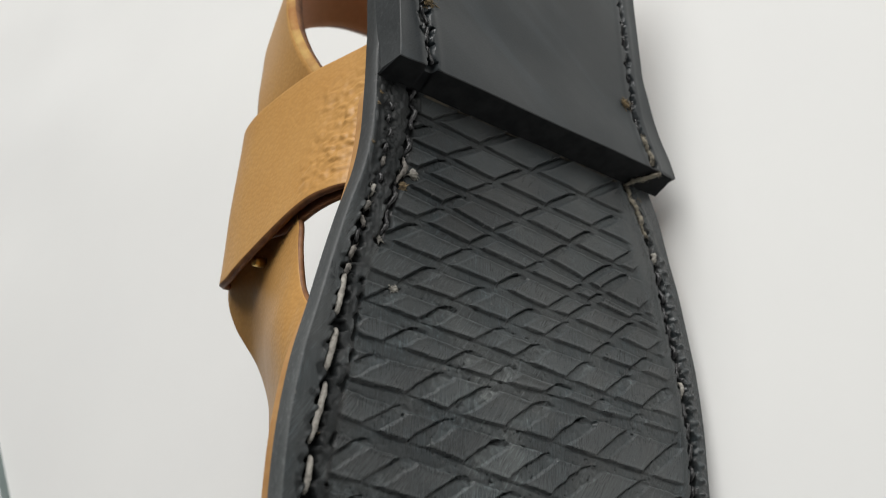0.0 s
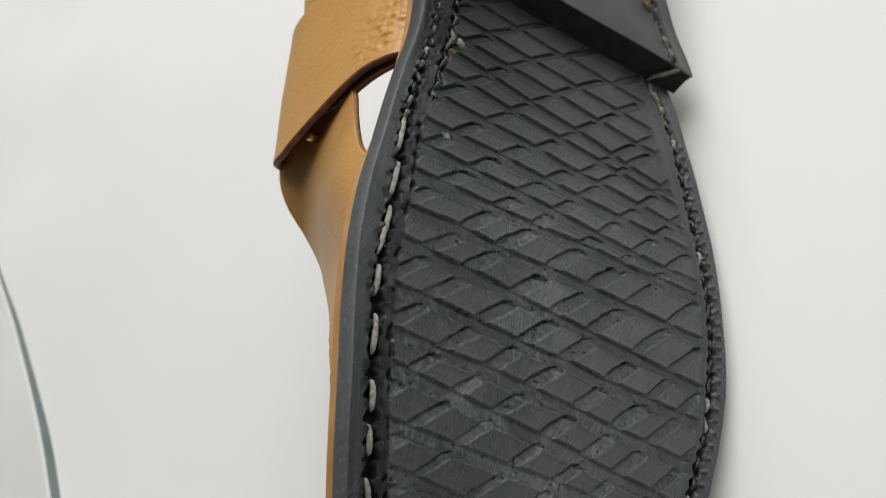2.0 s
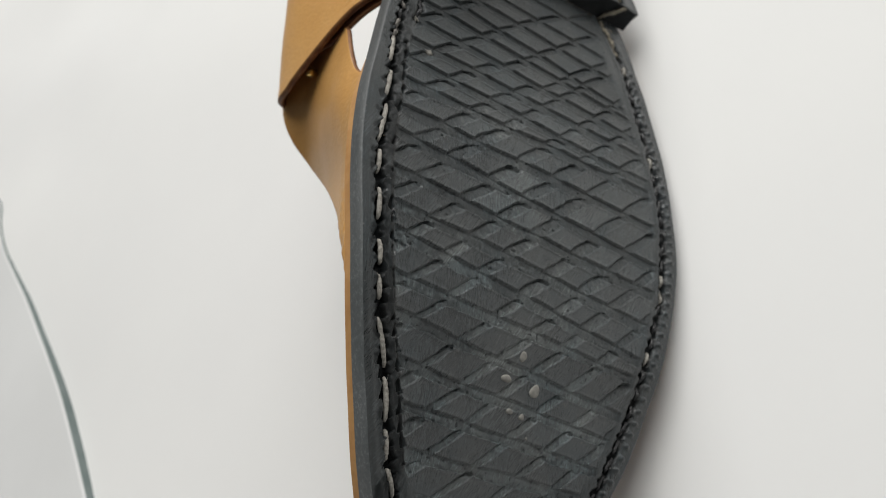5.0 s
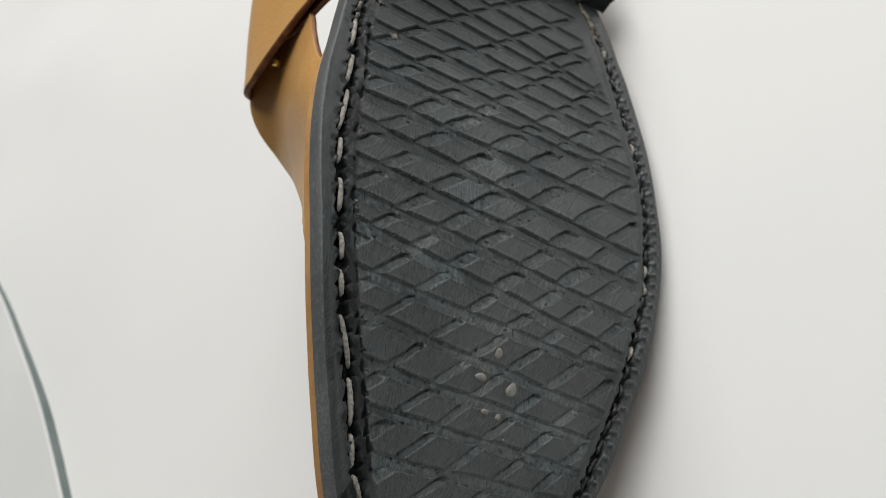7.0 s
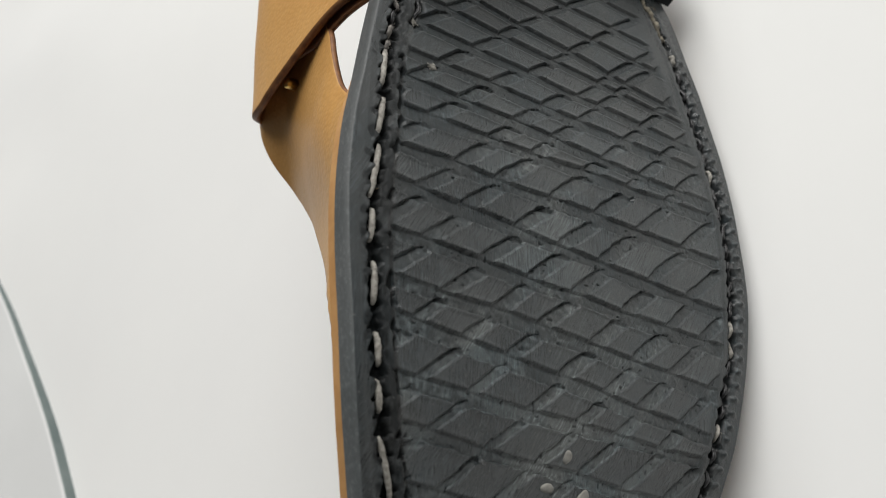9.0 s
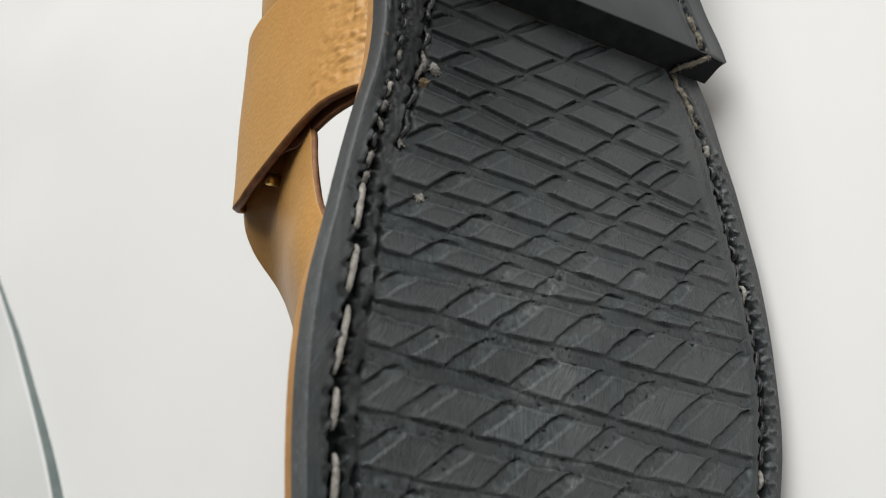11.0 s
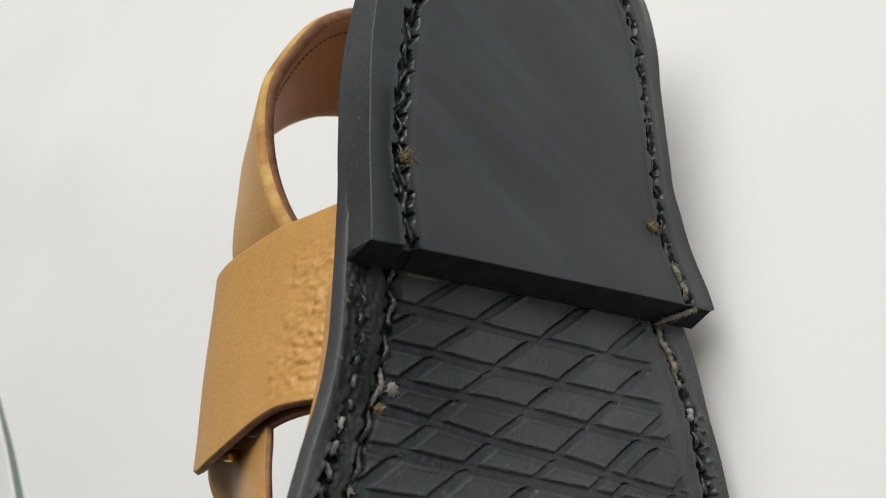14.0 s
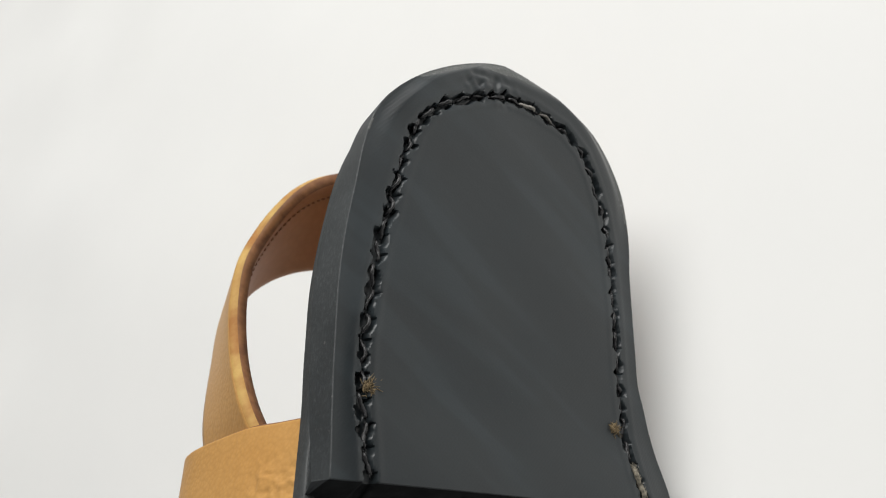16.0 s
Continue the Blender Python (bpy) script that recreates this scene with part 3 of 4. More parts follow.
    buffed[2:, 3:-3] = (worn > 0.3) & (rim < 3.3 + 2.4 * (value_noise(u, v, 6, 47) - 0.5) - 1.6 * step(22, 40, u) - 3.5 * step(-6, -17, u)) & (d > 1.5)
    return body, buffed


body, buffed = heel_block()
col = np.tile(np.arange(body.shape[1] - 1), body.shape[0] - 1)
heel = mesh_object("heel_block", body.reshape(-1, 3) * MM, grid_faces(*body.shape[:2]), [HEEL, HEEL_EDGE, SCUFFED, BREAST], sandal, "smooth black rubber heel block with stitched channel", True, np.where(np.arange(len(col)) < body.shape[1] - 1, 3, np.where((col < 3) | (col >= body.shape[1] - 4) | (buffed[1:, 1:].ravel() > 0.5), np.where(buffed[1:, 1:].ravel() > 0.5, 2, 1), 0)))
heel.data.set_sharp_from_angle(angle=radians(38))


def slab(name, top, bottom, inset, mats, label):
    """A full-length layer between two heights below the sole's face."""
    vs = np.concatenate([np.linspace(-107.6, -104, 8), np.arange(-102, 180, 2.0), np.linspace(180.5, 184.5, 8)])
    tuck = 3.2 * step(78, 92, vs) + 1.7 * np.exp(-(((vs - 38) / 15) ** 2))
    l, r = left_u(vs) + inset + tuck, right_u(vs) - inset - tuck
    cols = 12
    s = np.linspace(0, 1, cols)
    u = l[:, None] + (r - l)[:, None] * s
    v = np.repeat(vs[:, None], cols, 1)
    up = np.stack([u, v, sole_w(v) + top], -1)
    dn = np.stack([u, v, sole_w(v) + bottom], -1)
    ring = np.concatenate([up, dn[:, ::-1]], 1)
    f = grid_faces(ring.shape[0], ring.shape[1], True).tolist()
    n = ring.shape[1]
    f.append(list(range(n)))
    f.append([(ring.shape[0] - 1) * n + k for k in range(n)][::-1])
    ob = mesh_object(name, ring.reshape(-1, 3) * MM, f, mats, sandal, label, False)
    return ob


slab("midsole", -5.0, -7.4, 0.1, MIDSOLE, "tan leather midsole edge")
slab("footbed", -7.6, -9.4, 1.5, LINING, "brown leather footbed")


def ribbon(name, edge_a, edge_b, thick, mats, parent, label="", across=14, pucker=None):
    """A leather strap between two edge lines, with cut edges; mats: outside, inside, edge."""
    n = len(edge_a)
    s = np.linspace(0, 1, across)[None, :, None]
    mid = edge_a[:, None, :] * (1 - s) + edge_b[:, None, :] * s
    du, dv = np.gradient(mid, axis=0), np.gradient(mid, axis=1)
    nrm = np.cross(du, dv)
    nrm /= np.linalg.norm(nrm, axis=2, keepdims=True) + 1e-9
    if pucker is not None:
        mid = mid + nrm * pucker(mid)[..., None]
    soft = 0.35 * thick
    outer, inner = mid + nrm * 0.0, mid - nrm * thick
    tangent = dv / (np.linalg.norm(dv, axis=2, keepdims=True) + 1e-9)
    la = outer[:, :1] - nrm[:, :1] * thick * (0.42 if len(mats) > 3 else 0.5) - tangent[:, :1] * soft
    lb = outer[:, -1:] - nrm[:, -1:] * thick * 0.5 + tangent[:, -1:] * soft
    ring = np.concatenate([la, outer, lb, inner[:, ::-1]], 1)
    k = ring.shape[1]
    f = grid_faces(n, k, True)
    j = np.tile(np.arange(k), n - 1)
    idx = np.where((j == 0) | (j == across) | (j == across + 1) | (j == k - 1), 2, np.where(j < across, 0, 1))
    if len(mats) > 3:
        idx = np.where((j == across + 1) | (j == k - 1), 3, idx)
    faces = f.tolist() + [list(range(k))[::-1], [(n - 1) * k + q for q in range(k)]]
    return mesh_object(name, ring.reshape(-1, 3) * MM, faces, mats, parent, label, True, np.r_[idx, 2, 2])


# the wide strap over the instep, rising from the sole and bending over
N1 = 420
arch = bend([(-26, 1), (-31.5, -2.5), (-34.0, -9), (-35.6, -22), (-36.2, -36), (-36.0, -47), (-34.8, -55), (-31.5, -60.5), (-24, -66), (-8, -73), (12, -75), (30, -69), (42, -58), (49, -42), (53, -20), (55.5, 0)], N1)
half = np.arange(N1) / (N1 - 1)
rear = np.interp(half, [0, 0.065, 0.095, 0.128, 0.195, 0.25, 0.28, 0.33, 0.38, 1], [99.5, 100, 99.5, 99.6, 97.8, 96.3, 95.5, 92, 86, 86])
# towards the heel the strap tucks in under the narrower sole
tucked = smooth_line(half, np.interp(half, [0, 0.065, 0.095, 0.128, 0.195, 0.25], [4, 6, 5, 3.6, 1.5, 0]), half, 0.012)
fore = np.interp(half, [0, 0.03, 0.08, 0.115, 0.15, 0.20, 0.26, 0.29, 0.33, 0.38, 1], [59, 58.5, 58.3, 57.0, 55.0, 52.5, 50.0, 51.0, 54, 60, 60])
edge_rear = np.stack([arch[:, 0] + tucked, smooth_line(half, rear, half, 0.012), arch[:, 1]], -1)
edge_fore = np.stack([arch[:, 0], smooth_line(half, fore, half, 0.010), arch[:, 1]], -1)
# the strap is unfastened: it ends on the crown of its bend
edge_rear, edge_fore = edge_rear[half < 0.38], edge_fore[half < 0.38]


def puckers(p):
    near = step(-22, -11, p[..., 2] + 4 * (value_noise(p[..., 1], 0 * p[..., 1], 5, 57) - 0.5)) * (p[..., 0] < 0) * step(95, 88, p[..., 1]) * step(58, 63, p[..., 1])
    lump = 0.9 * np.abs(value_noise(p[..., 1] + 0.3 * p[..., 2], p[..., 2] * 0.5, 1.5, 51) - 0.5) * 2 + 0.55 * value_noise(p[..., 1], p[..., 2] * 0.6, 0.8, 53) - 0.75
    return 0.75 * near * lump + 0.4 * (value_noise(p[..., 1], p[..., 2], 18, 52) - 0.5)


wide_strap = ribbon("instep_strap", edge_rear, edge_fore, 1.9, [TAN, LINING, BURNISHED], sandal, "wide grained tan leather instep strap", 90, puckers)

# the lining of the wide strap peeps out past its front edge
M = 150
inset = np.stack([np.full(M, 2.7), np.zeros(M), np.full(M, 0.4)], -1)
lining_fore = edge_fore[:M] + inset - np.stack([np.zeros(M), np.interp(np.arange(M), [0, 15, 32, 48, 62, 80, 150], [0.9, 1.3, 1.7, 1.4, 0.2, -4, -5]), np.zeros(M)], -1)
ribbon("strap_lining", lining_fore + np.array([0.3, 14, 0]), lining_fore, 1.2, [LINING, LINING, BURNISHED], wide_strap, "brown leather strap lining", 10)

# the slanting strap that runs up under it from the front
N2 = 260
front_edge = bend([(-33.4, -36, -7.6), (-34.0, -23, -11.6), (-32.0, -10.6, -17.8), (-28.0, -0.2, -26.6), (-23.6, 12.8, -38.8), (-19.0, 25.1, -52), (-19.2, 36.1, -61), (-25.2, 44.6, -63), (-28, 50, -63), (-29, 60, -64)], N2)
back_edge = bend([(-30, 26, 2), (-34.0, 30.5, -6), (-33.7, 36, -11.6), (-33.8, 40, -13.4), (-33.9, 47, -15.6), (-33.2, 54, -18.2), (-32.2, 62, -24), (-31.6, 68, -32), (-31.2, 72, -38), (-31.0, 75, -43), (-31.0, 77, -47)], N2)


def vamp_shape(p):
    """A gentle swell, with creases where the leather is pulled in under the sole."""
    creased = step(-30, -12, p[..., 2]) * step(16, -2, p[..., 1])
    crease = value_noise(p[..., 1] * 0.22, p[..., 2] + 0.12 * p[..., 1], 0.9, 55) + 0.6 * value_noise(p[..., 1] * 0.3, p[..., 2], 0.5, 56) - 0.8
    wide = np.linalg.norm(p[:, -1] - p[:, 0], axis=1)[:, None]
    return 0.075 * wide * step(4, 34, p[..., 1]) * step(90, 64, p[..., 1]) * np.sin(np.linspace(0, math.pi, p.shape[1]))[None, :] + 0.42 * creased * crease


ribbon("vamp_strap", back_edge, front_edge, 1.3, [TAN, LINING, BURNISHED], sandal, "plain tan leather front strap, creased beside the sole", 64, vamp_shape)

# the ankle strap, a loop behind the heel
N3 = 110
near_edge = bend([(-28.6, 89, -18), (-30.6, 96, -22), (-33.2, 103, -25.8), (-34.8, 112, -31), (-35.4, 122, -36), (-35.6, 132, -39), (-34.4, 143, -41.5), (-30.5, 153, -43.5), (-26.5, 161, -43), (-21.5, 168, -42.5), (-15, 173.5, -43), (-4, 178.5, -43), (10, 180, -43), (24, 177, -43), (36, 168, -43), (44, 152, -42), (47, 134, -38), (48, 118, -34), (49, 100, -28)], N3)
far_edge = bend([(-28.5, 88, -50), (-30.6, 97, -54), (-31.2, 103, -56.5), (-31, 110, -58.8), (-30.2, 120, -61.2), (-29.2, 134, -63), (-25, 144.5, -66.5), (-19, 151, -67.5), (-13, 155, -67.5), (-6, 158, -67), (2, 160, -67), (14, 161, -67), (26, 158, -67), (35, 149, -67), (40, 138, -66), (43, 124, -62), (44, 112, -58), (45, 98, -54)], N3)
ankle_strap = ribbon("ankle_strap", near_edge, far_edge, 4.2, [TAN, ANKLE_LINING, CUT, BURNISHED], sandal, "tan leather ankle strap with raw golden edge", 16)


def tube(points, radii, sides=7, twist=0.0):
    """A tapering rod along a line; twist makes a two-ply thread of it."""
    p = np.array(points, float)
    d = np.gradient(p, axis=0)
    d /= np.linalg.norm(d, axis=1, keepdims=True) + 1e-9
    a = np.cross(d, (0.13, 0.2, 1.0))
    a /= np.linalg.norm(a, axis=1, keepdims=True) + 1e-9
    b = np.cross(d, a)
    t = np.linspace(0, 2 * math.pi, sides, endpoint=False)
    run = np.r_[0, np.cumsum(np.linalg.norm(np.diff(p, axis=0), axis=1))]
    r = np.broadcast_to(radii, (len(p),))[:, None] * (1 + (0.11 if twist else 0) * np.cos(2 * (t[None] - twist * run[:, None])))
    ring = p[:, None] + r[..., None] * (np.cos(t)[None, :, None] * a[:, None] + np.sin(t)[None, :, None] * b[:, None])
    f = grid_faces(len(p), sides, True).tolist()
    f += [list(range(sides))[::-1], [(len(p) - 1) * sides + k for k in range(sides)]]
    return ring.reshape(-1, 3), f


def join(pieces):
    vs, fs, n = [], [], 0
    for v, f in pieces:
        vs.append(v)
        fs += [[k + n for k in q] for q in f]
        n += len(v)
    return np.concatenate(vs), fs


def along(points, a, b, n):
    p = np.array(points, float)
    d = np.r_[0, np.cumsum(np.linalg.norm(np.diff(p, axis=0), axis=1))]
    s = np.linspace(a, b, n)
    return np.stack([np.interp(s, d, p[:, 0]), np.interp(s, d, p[:, 1])], -1)


rng = random.Random(5)


def stitch(a, b, mat, radius=0.75, sink=0.9, label=""):
    """One stitch of waxed thread between two places of the front sole."""
    n = 14
    s = np.linspace(0, 1, n)
    p = np.stack([a[0] + (b[0] - a[0]) * s, a[1] + (b[1] - a[1]) * s], -1)
    p[:, 0] += 0.08 * np.sin(s * 3.1 + rng.random() * 6)
    w = sole_w(p[:, 1]) - sink + 0.7 * np.sin(s * math.pi) ** 0.35 - 0.3
    r = radius * (0.55 + 0.45 * np.sin(s * math.pi) ** 0.35)
    pieces = [tube(np.c_[p, w], r, 8, 2.6)]
    for _ in range(16):
        k = rng.randrange(2, n - 2)
        q = np.array([p[k, 0], p[k, 1], w[k]])
        e = q + np.array([rng.uniform(-0.75, 0.75), rng.uniform(-1.6, 1.6), rng.uniform(0.0, 0.55)])
        pieces.append(tube([q, (q + e) / 2 + 0.12, e], [0.06, 0.05, 0.03], 3))
    v, f = join(pieces)
    return mesh_object("stitch", v * MM, f, mat, outsole, label)


for a, b in (((-36.0, 31.8), (-37.3, 22.6)), ((-36.9, 19.9), (-38.4, 11.3)), ((-38.0, 9.4), (-39.6, -1.7)), ((-39.0, -3.8), (-39.4, -10.1)), ((-38.4, -13.5), (-37.8, -21.1)), ((-37.0, -25.8), (-35.9, -31.3)), ((-35.9, -33.7), (-34.7, -38.7)), ((-33.8, -42.5), (-29.7, -52.2)), ((-29.2, -54.2), (-26.7, -63.1)), ((-26.1, -64.7), (-24.4, -70.7)), ((-23.5, -72.2), (-20.0, -77.4)), ((-18.5, -79.6), (-13.0, -86.4))):
    stitch(a, b, THREAD, 0.6, 0.8, "pale grey waxed thread stitch")


def heel_face(u, v):
    return 10.4 + 1.2 * step(108, 87, np.asarray(v, float))


def thread_run(points, a, b, radius, mat, name, parent, lift, face, label="", wander=0.5, fuzz=10, seed=1):
    """A worn thread lying in a channel, with loose fibres."""
    r = random.Random(seed)
    n = max(8, int((b - a) / 0.5))
    p = along(points, a, b, n)
    ph = r.random() * 6
    k = np.linspace(0, 1, n)
    p[:, 0] += wander * np.sin(k * (b - a) * 0.9 + ph)
    w = face(p[:, 0], p[:, 1]) + lift + 0.35 * np.sin(k * (b - a) * 1.3 + ph * 2)
    w = w - 0.9 * (1 - np.sin(k * math.pi) ** 0.4)
    rad = radius * (0.75 + 0.35 * np.sin(k * (b - a) * 2.1 + ph) ** 2) * (0.45 + 0.55 * np.sin(k * math.pi) ** 0.5)
    q = np.c_[p, w]
    pieces = [tube(q, rad, 7, 1.9)]
    for _ in range(fuzz):
        i = r.randrange(1, n - 1)
        e = q[i] + np.array([r.uniform(-0.85, 0.85), r.uniform(-1.3, 1.3), r.uniform(0.0, 0.55)])
        m = (q[i] + e) / 2 + np.array([r.uniform(-0.3, 0.3), r.uniform(-0.3, 0.3), 0.2])
        pieces.append(tube([q[i], m, e], [0.065, 0.055, 0.03], 3))
    v, f = join(pieces)
    return mesh_object(name, v * MM, f, mat, parent, label)


def tuft(u, v, w, size, count, mat, parent, label, seed):
    """A frayed end of thread: many short fibres from one root."""
    r = random.Random(seed)
    pieces = []
    lean = r.uniform(0, 6.28)
    for _ in range(int(count * 2.2)):
        a, up = r.gauss(lean, 1.1) + r.choice((0.0, 0.0, math.pi)), r.uniform(0.0, 0.6)
        d = np.array([math.cos(a), math.sin(a), up]) * size * r.uniform(0.12, 0.42)
        root = np.array([u + r.gauss(0, 0.2) * size, v + r.gauss(0, 0.2) * size, w - 0.5 + r.uniform(0, 0.3) * size])
        curl = np.array([r.uniform(-1, 1), r.uniform(-1, 1), r.uniform(-0.5, 0.2)]) * size * 0.3
        t = np.linspace(-0.5, 1, 5)[:, None]
        thick = r.uniform(0.6, 1.25)
        pieces.append(tube(root + d * t + curl * t * t, [0.05 * thick, 0.13 * thick, 0.14 * thick, 0.11 * thick, 0.04], 4))
    vv, f = join(pieces)
    return mesh_object("thread_tuft", vv * MM, f, mat, parent, label)


def sole_face(u, v):
    return sole_w(np.asarray(v, float))


def length_of(points):
    return float(sum(math.hypot(b[0] - a[0], b[1] - a[1]) for a, b in zip(points[:-1], points[1:])))


# black thread in the heel's channel, loop after loop
total = length_of(STITCH_HEEL)
at, k = 2.0, 0
while at < total - 8:
    size = 4.6 + 1.0 * rng.random()
    thread_run(STITCH_HEEL, at, at + size, 0.42 + 0.14 * rng.random(), BLACK_THREAD, "stitch", heel, -0.85 + 0.35 * rng.random(), heel_face, "black waxed thread stitch", 0.55, 5, 100 + k)
    at, k = at + size + 0.5, k + 1
# grey worn thread: heel end, waist and the rim of the front
thread_run(STITCH_HEEL, total - 9.5, total - 0.3, 0.72, PALE_FRAY, "stitch", heel, -0.2, heel_face, "frayed pale grey thread", 0.3, 260, 301)
thread_run([(55.6, 90.2), (48.0, 86.4)], 0, 8.4, 0.66, PALE_FRAY, "stitch", heel, 0.0, lambda u, v: np.interp(v, [86.4, 90.2], [4.9, 11.6]) + 0.4, "frayed pale grey thread", 0.2, 200, 302)
thread_run(STITCH_RIGHT, 0.5, 15.5, 0.8, PALE_FRAY, "stitch", outsole, -0.15, sole_face, "frayed pale grey thread", 0.45, 360, 303)
thread_run(STITCH_RIGHT, 20.5, 23.0, 0.8, THREAD, "stitch", outsole, -0.2, sole_face, "frayed pale grey thread", 0.2, 8, 304)
at, k = 25.0, 0
total = length_of(STITCH_RIGHT)
while at < total - 30:
    pale = k in (6, 14, 15, 19)
    thread_run(STITCH_RIGHT, at, at + 4.4, 0.6, THREAD if pale else BLACK_THREAD, "stitch", outsole, -0.55, sole_face, "pale grey thread stitch" if pale else "black waxed thread stitch", 0.3, 4, 330 + k)
    at, k = at + 5.0, k + 1
for k, (a, b, mat, lift) in enumerate(((0.5, 6.0, BLACK_THREAD, -0.2), (6.5, 14.5, BLACK_THREAD, -0.1), (15.5, 22, BLACK_THREAD, -0.3), (22.5, 30.0, THREAD, 0.1), (30.5, 37, BLACK_THREAD, -0.2), (37.5, 45, BLACK_THREAD, -0.3))):
    thread_run(STITCH_WAIST, a, b, 0.55, WORN if mat is THREAD else mat, "stitch", outsole, lift, sole_face, "frayed grey waist thread" if mat is THREAD else "black waxed thread stitch", 0.28, 34, 360 + k)
at, k = 6.0, 0
while at < 52:
    pale = at > 20
    thread_run(STITCH_LEFT, at, at + 3.0, 0.55 if pale else 0.5, (WORN if k % 3 else THREAD) if pale and k % 4 != 1 else BLACK_THREAD, "stitch", outsole, -0.4 if pale else -0.5, sole_face, "worn grey thread stitch" if pale else "black waxed thread stitch", 0.5, 14, 380 + k)
    at, k = at + 4.1, k + 1
tuft(-21.9, 104.8, 10.5, 3.0, 44, FRAYED, heel, "frayed golden-brown thread end", 1)
tuft(43.7, 107.4, 10.5, 2.8, 60, FRAYED, heel, "frayed golden-brown thread end", 2)
tuft(-21.2, 60.0, 8.2, 2.0, 80, THREAD, outsole, "frayed pale thread end", 3)
tuft(-23.6, 56.0, 8.4, 2.0, 40, FRAYED, outsole, "frayed golden-brown thread end", 4)
tuft(-25.0, 31.6, 10.3, 1.7, 28, THREAD, outsole, "pale knotted thread end in the tread", 5)
tuft(-28.6, 41.5, 9.4, 1.6, 14, THREAD, outsole, "frayed pale thread end", 6)
tuft(-37.0, 0.4, 10.8, 1.6, 10, FRAYED, outsole, "brown thread end", 7)
thread_run(STITCH_HEEL, 116.5, 122.0, 0.5, THREAD, "stitch", heel, -0.2, heel_face, "pale worn thread stitch", 0.4, 10, 305)
thread_run(STITCH_HEEL, 123.0, 128.0, 0.45, WORN, "stitch", heel, -0.3, heel_face, "pale worn thread stitch", 0.4, 8, 306)
tuft(53.5, 83.2, 5.4, 1.6, 12, FRAYED, outsole, "frayed golden-brown thread end", 8)
tuft(55.6, 79.0, 5.8, 1.4, 10, FRAYED, outsole, "frayed golden-brown thread end", 9)
for k, (a, b, big) in enumerate(((-29.6, 78.6, 0.9), (-30.2, 75.2, 0.8), (-31.4, 64.0, 0.9))):
    tuft(a, b, float(sole_w(b)) + 0.3, big, 6, FRAYED, outsole, "loose golden-brown fibre", 20 + k)


def drop(u, v, a, b, seed):
    """A flat dried drop with an uneven rim."""
    r = random.Random(seed)
    n = 18
    t = np.linspace(0, 2 * math.pi, n, endpoint=False)
    wob = 1 + 0.12 * np.sin(2 * t + r.random() * 6) + 0.08 * np.sin(3 * t + r.random() * 6)
    rings = []
    for f, h in ((1.0, -0.15), (0.93, 0.18), (0.7, 0.36), (0.35, 0.45)):
        x, y = u + a * f * wob * np.cos(t), v + b * f * wob * np.sin(t)
        rings.append(np.stack([x, y, sole_w(y) + h], -1))
    p = np.concatenate(rings)
    f = grid_faces(4, n, True).tolist() + [[3 * n + k for k in range(n)]]
    return mesh_object("glue_drop", p * MM, f, PAINT, outsole, "dried cream glue drop")


for k, d in enumerate(((8.2, -42.1, 1.15, 1.2), (4.2, -48.0, 1.5, 1.0), (13.6, -49.2, 1.5, 1.7), (6.7, -55.1, 1.0, 0.7), (10.7, -55.7, 0.9, 0.7), (13.2, -60.3, 0.35, 0.35))):
    drop(*d, 70 + k)


def glue_line():
    """Dried glue along the foot of the heel's front face."""
    us = np.linspace(-18, 46, 120)
    v = 83.6 + (us + 20) * 0.05 - 0.3
    wide = np.maximum(0.02, 0.8 * value_noise(us, 0 * us, 2.2, 81) * (step(-8, -12, us) + 0.25 * value_noise(us, 0 * us + 9, 7, 82) + 0.8 * step(20, 32, us)))
    g = np.stack([np.stack([us, v + wide * s, sole_w(v) + h], -1) for s, h in ((-1, -0.5), (-0.5, 0.1), (0.4, 0.2), (1, -0.2))], 1)
    return mesh_object("glue_line", g.reshape(-1, 3) * MM, grid_faces(*g.shape[:2]), PAINT_DARK, outsole, "dull brown dried glue line")


PAINT_DARK = plain("old_brown_glue", (0.10, 0.085, 0.062), (0.022, 0.02, 0.018), 400, 0.8, 0.0003)
glue_line()

# brass rivet under the wide strap, and the ankle strap's seam
v, f = tube([(-30.5, 52.9, -39.6), (-33.0, 52.8, -39.6), (-33.4, 52.8, -39.6), (-33.65, 52.8, -39.6)], [1.4, 1.4, 1.1, 0.2], 14)
mesh_object("rivet", v * MM, f, BRASS, sandal, "small brass rivet")
seam_a = near_edge * 0.86 + far_edge * 0.14
for k in range(4, 60):
    i = 4 + k
    d = seam_a[i + 1] - seam_a[i]
    if np.linalg.norm(d) < 0.1 or i > 70:
        continue
    nrm = np.cross(d, far_edge[i] - near_edge[i])
    nrm = -4.35 * nrm / np.linalg.norm(nrm)
    p0, p1 = seam_a[i] + nrm, seam_a[i] + d * 0.62 + nrm
    v, f = tube([p0 - nrm * 0.05, (p0 + p1) / 2, p1 - nrm * 0.05], [0.2, 0.28, 0.2], 5)
    mesh_object("stitch", v * MM, f, SEAM, ankle_strap)

# ---- place ----


def box(name, x0, x1, y0, y1, z0, z1, mat):
    bm = bmesh.new()
    bmesh.ops.create_cube(bm, size=1.0, matrix=Matrix.LocRotScale(((x0 + x1) / 2, (y0 + y1) / 2, (z0 + z1) / 2), None, (x1 - x0, y1 - y0, z1 - z0)))
    me = bpy.data.meshes.new(name)
    bm.to_mesh(me)
    bm.free()
    me.materials.append(mat)
    return new(name, me)


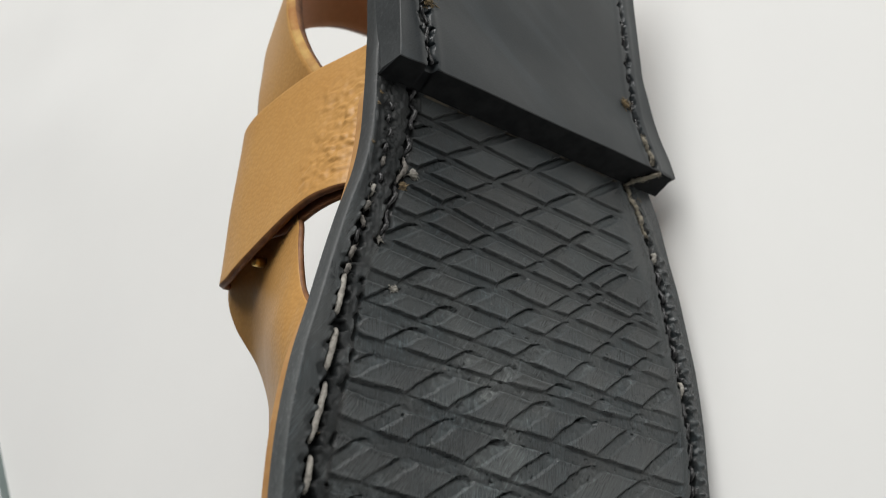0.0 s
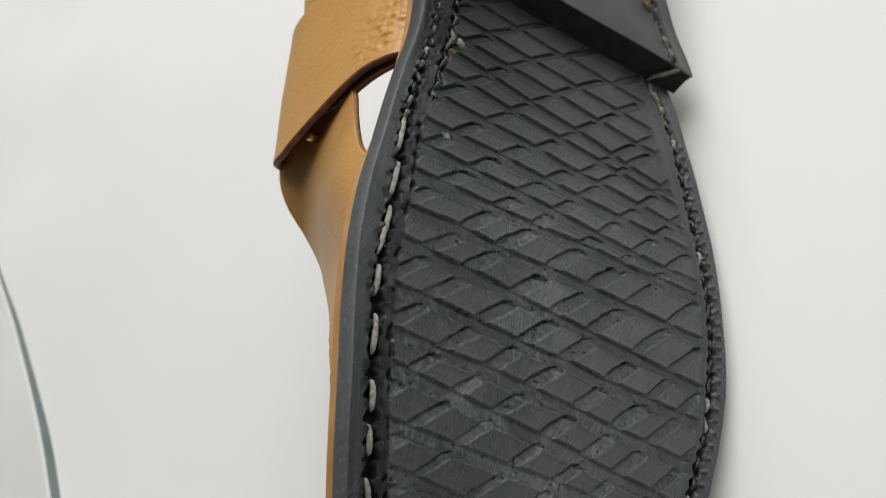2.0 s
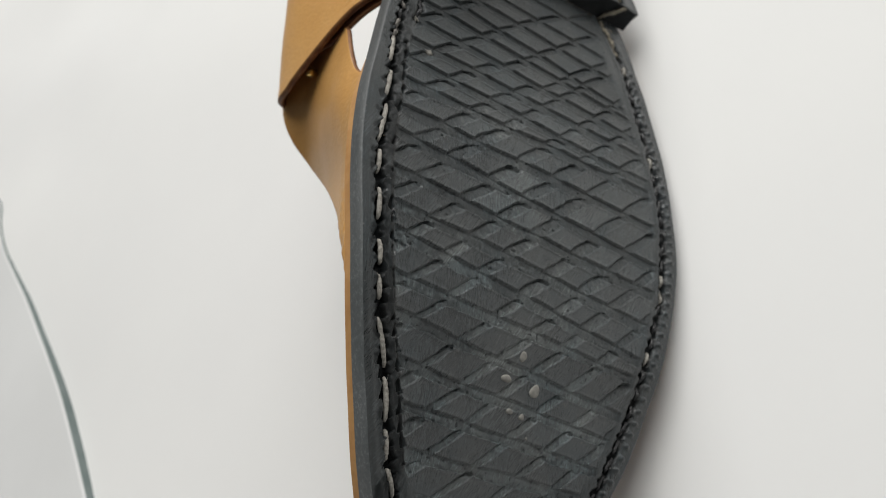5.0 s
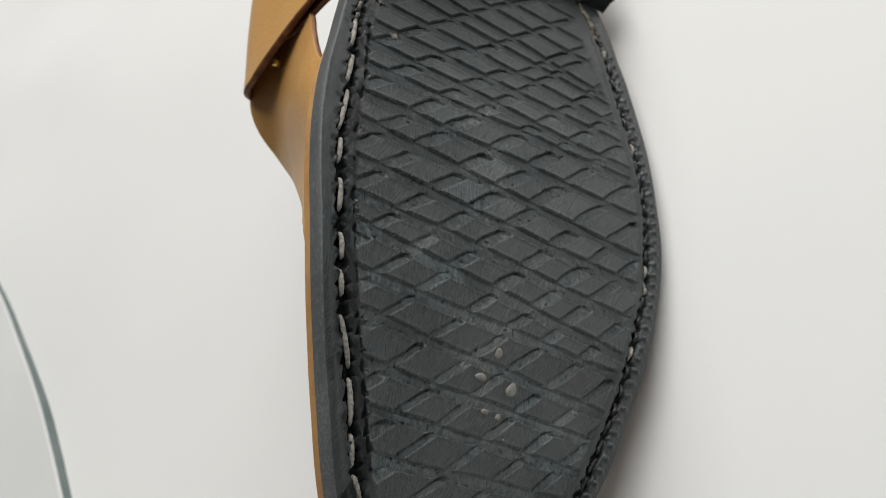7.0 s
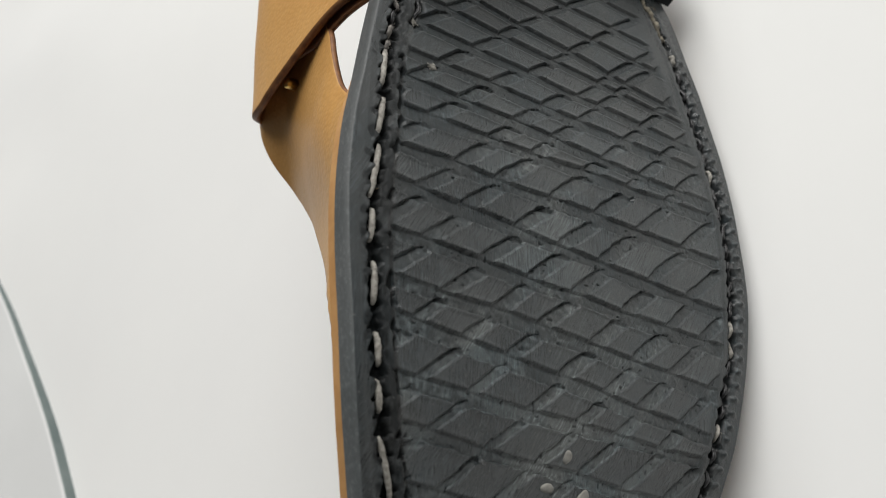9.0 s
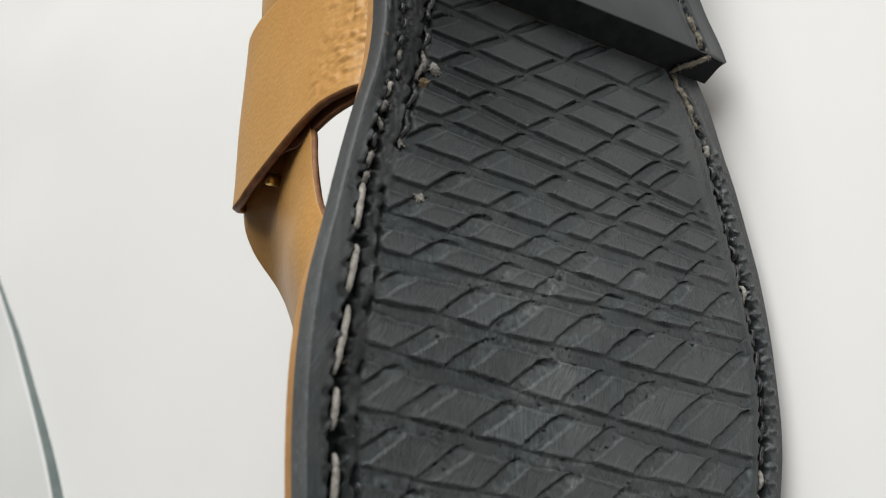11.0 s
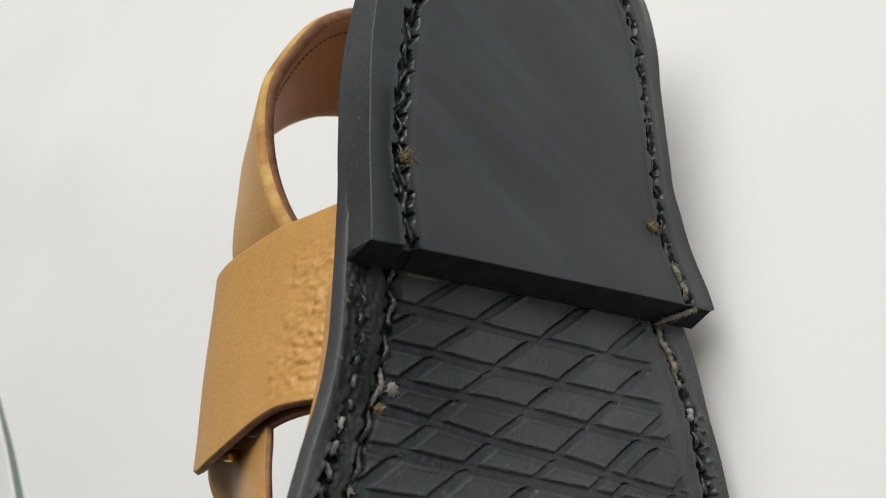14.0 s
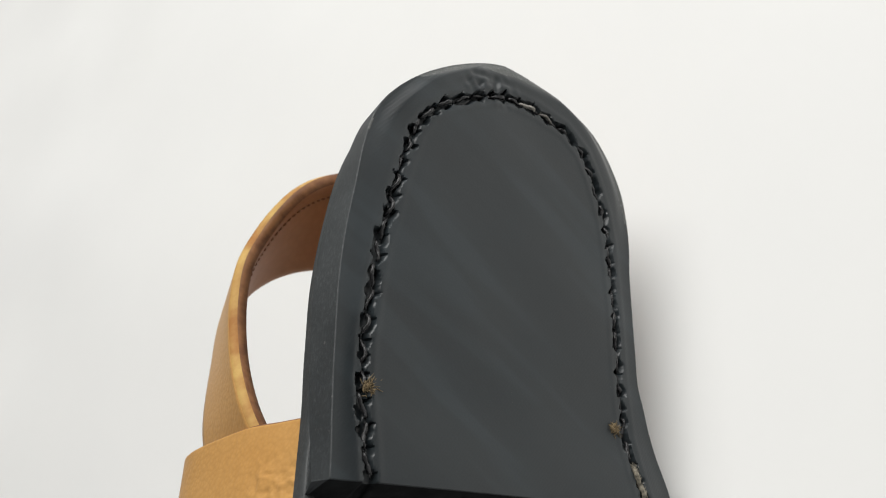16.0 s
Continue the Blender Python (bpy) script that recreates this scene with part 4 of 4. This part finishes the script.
def backdrop():
    xs, ys = np.arange(-1.6, 1.21, 0.02), np.arange(-1.4, 1.61, 0.02)
    x, y = np.meshgrid(xs, ys, indexing="ij")
    away = step(0.12, 0.45, np.hypot(x, y - 0.03))
    z = away * (0.010 * (value_noise(x, y, 0.22, 61) - 0.5) + 0.004 * (value_noise(x, y, 0.07, 62) - 0.5))
    z = np.minimum(z - 0.0035 * away, 0)
    return mesh_object("backdrop", np.stack([x, y, z], -1).reshape(-1, 3), grid_faces(*x.shape)[:, ::-1], PAPER)


table = tagged(backdrop(), "white backdrop paper lying on a table", "backdrop", kind="structure")


def sheet():
    edge = bend([(-0.228, -0.11, 0), (-0.276, -0.021, 0), (-0.291, 0.005, 0), (-0.306, 0.030, 0), (-0.323, 0.055, 0), (-0.341, 0.080, 0), (-0.360, 0.106, 0), (-0.380, 0.131, 0), (-0.399, 0.156, 0), (-0.411, 0.178, 0), (-0.416, 0.195, 0), (-0.435, 0.213, 0), (-0.48, 0.245, 0), (-0.58, 0.31, 0), (-0.75, 0.40, 0)], 90)
    far = edge + np.array([-0.9, -0.35, 0])
    prof = []
    for h, o in ((-0.014, 0.0), (0.0, 0.0005), (0.0012, 0.0), (0.002, -0.0015)):
        prof.append(edge + np.array([o * 0.87, o * 0.5, h]))
    prof.append(far + np.array([0, 0, 0.002]))
    g = np.stack(prof, 1)
    col = np.tile(np.arange(4), len(edge) - 1)
    ob = mesh_object("acrylic_sheet", g.reshape(-1, 3), grid_faces(*g.shape[:2]), [SHEET_EDGE, SHEET], None, "", True, np.where(col < 2, 0, 1))
    return tagged(ob, "white acrylic sheet with grey-green cut edge on the backdrop", "sheet")


sheet()
# an added room, out of view, closes the place and sets the bounced light
for name, b in (("added_wall_west", (-2.6, -2.5, -2.6, 2.6, -0.12, 2.7)), ("added_wall_east", (2.5, 2.6, -2.6, 2.6, -0.12, 2.7)), ("added_wall_south", (-2.5, 2.5, -2.6, -2.5, -0.12, 2.7)), ("added_wall_north", (-2.5, 2.5, 2.5, 2.6, -0.12, 2.7)), ("added_ceiling", (-2.6, 2.6, -2.6, 2.6, 2.7, 2.8)), ("floor", (-2.6, 2.6, -2.6, 2.6, -0.12, -0.02))):
    tagged(box(name, *b, DARK_WALL if name == "added_wall_south" else WALL), "added unseen grey surface closing the place", "wall", kind="structure")
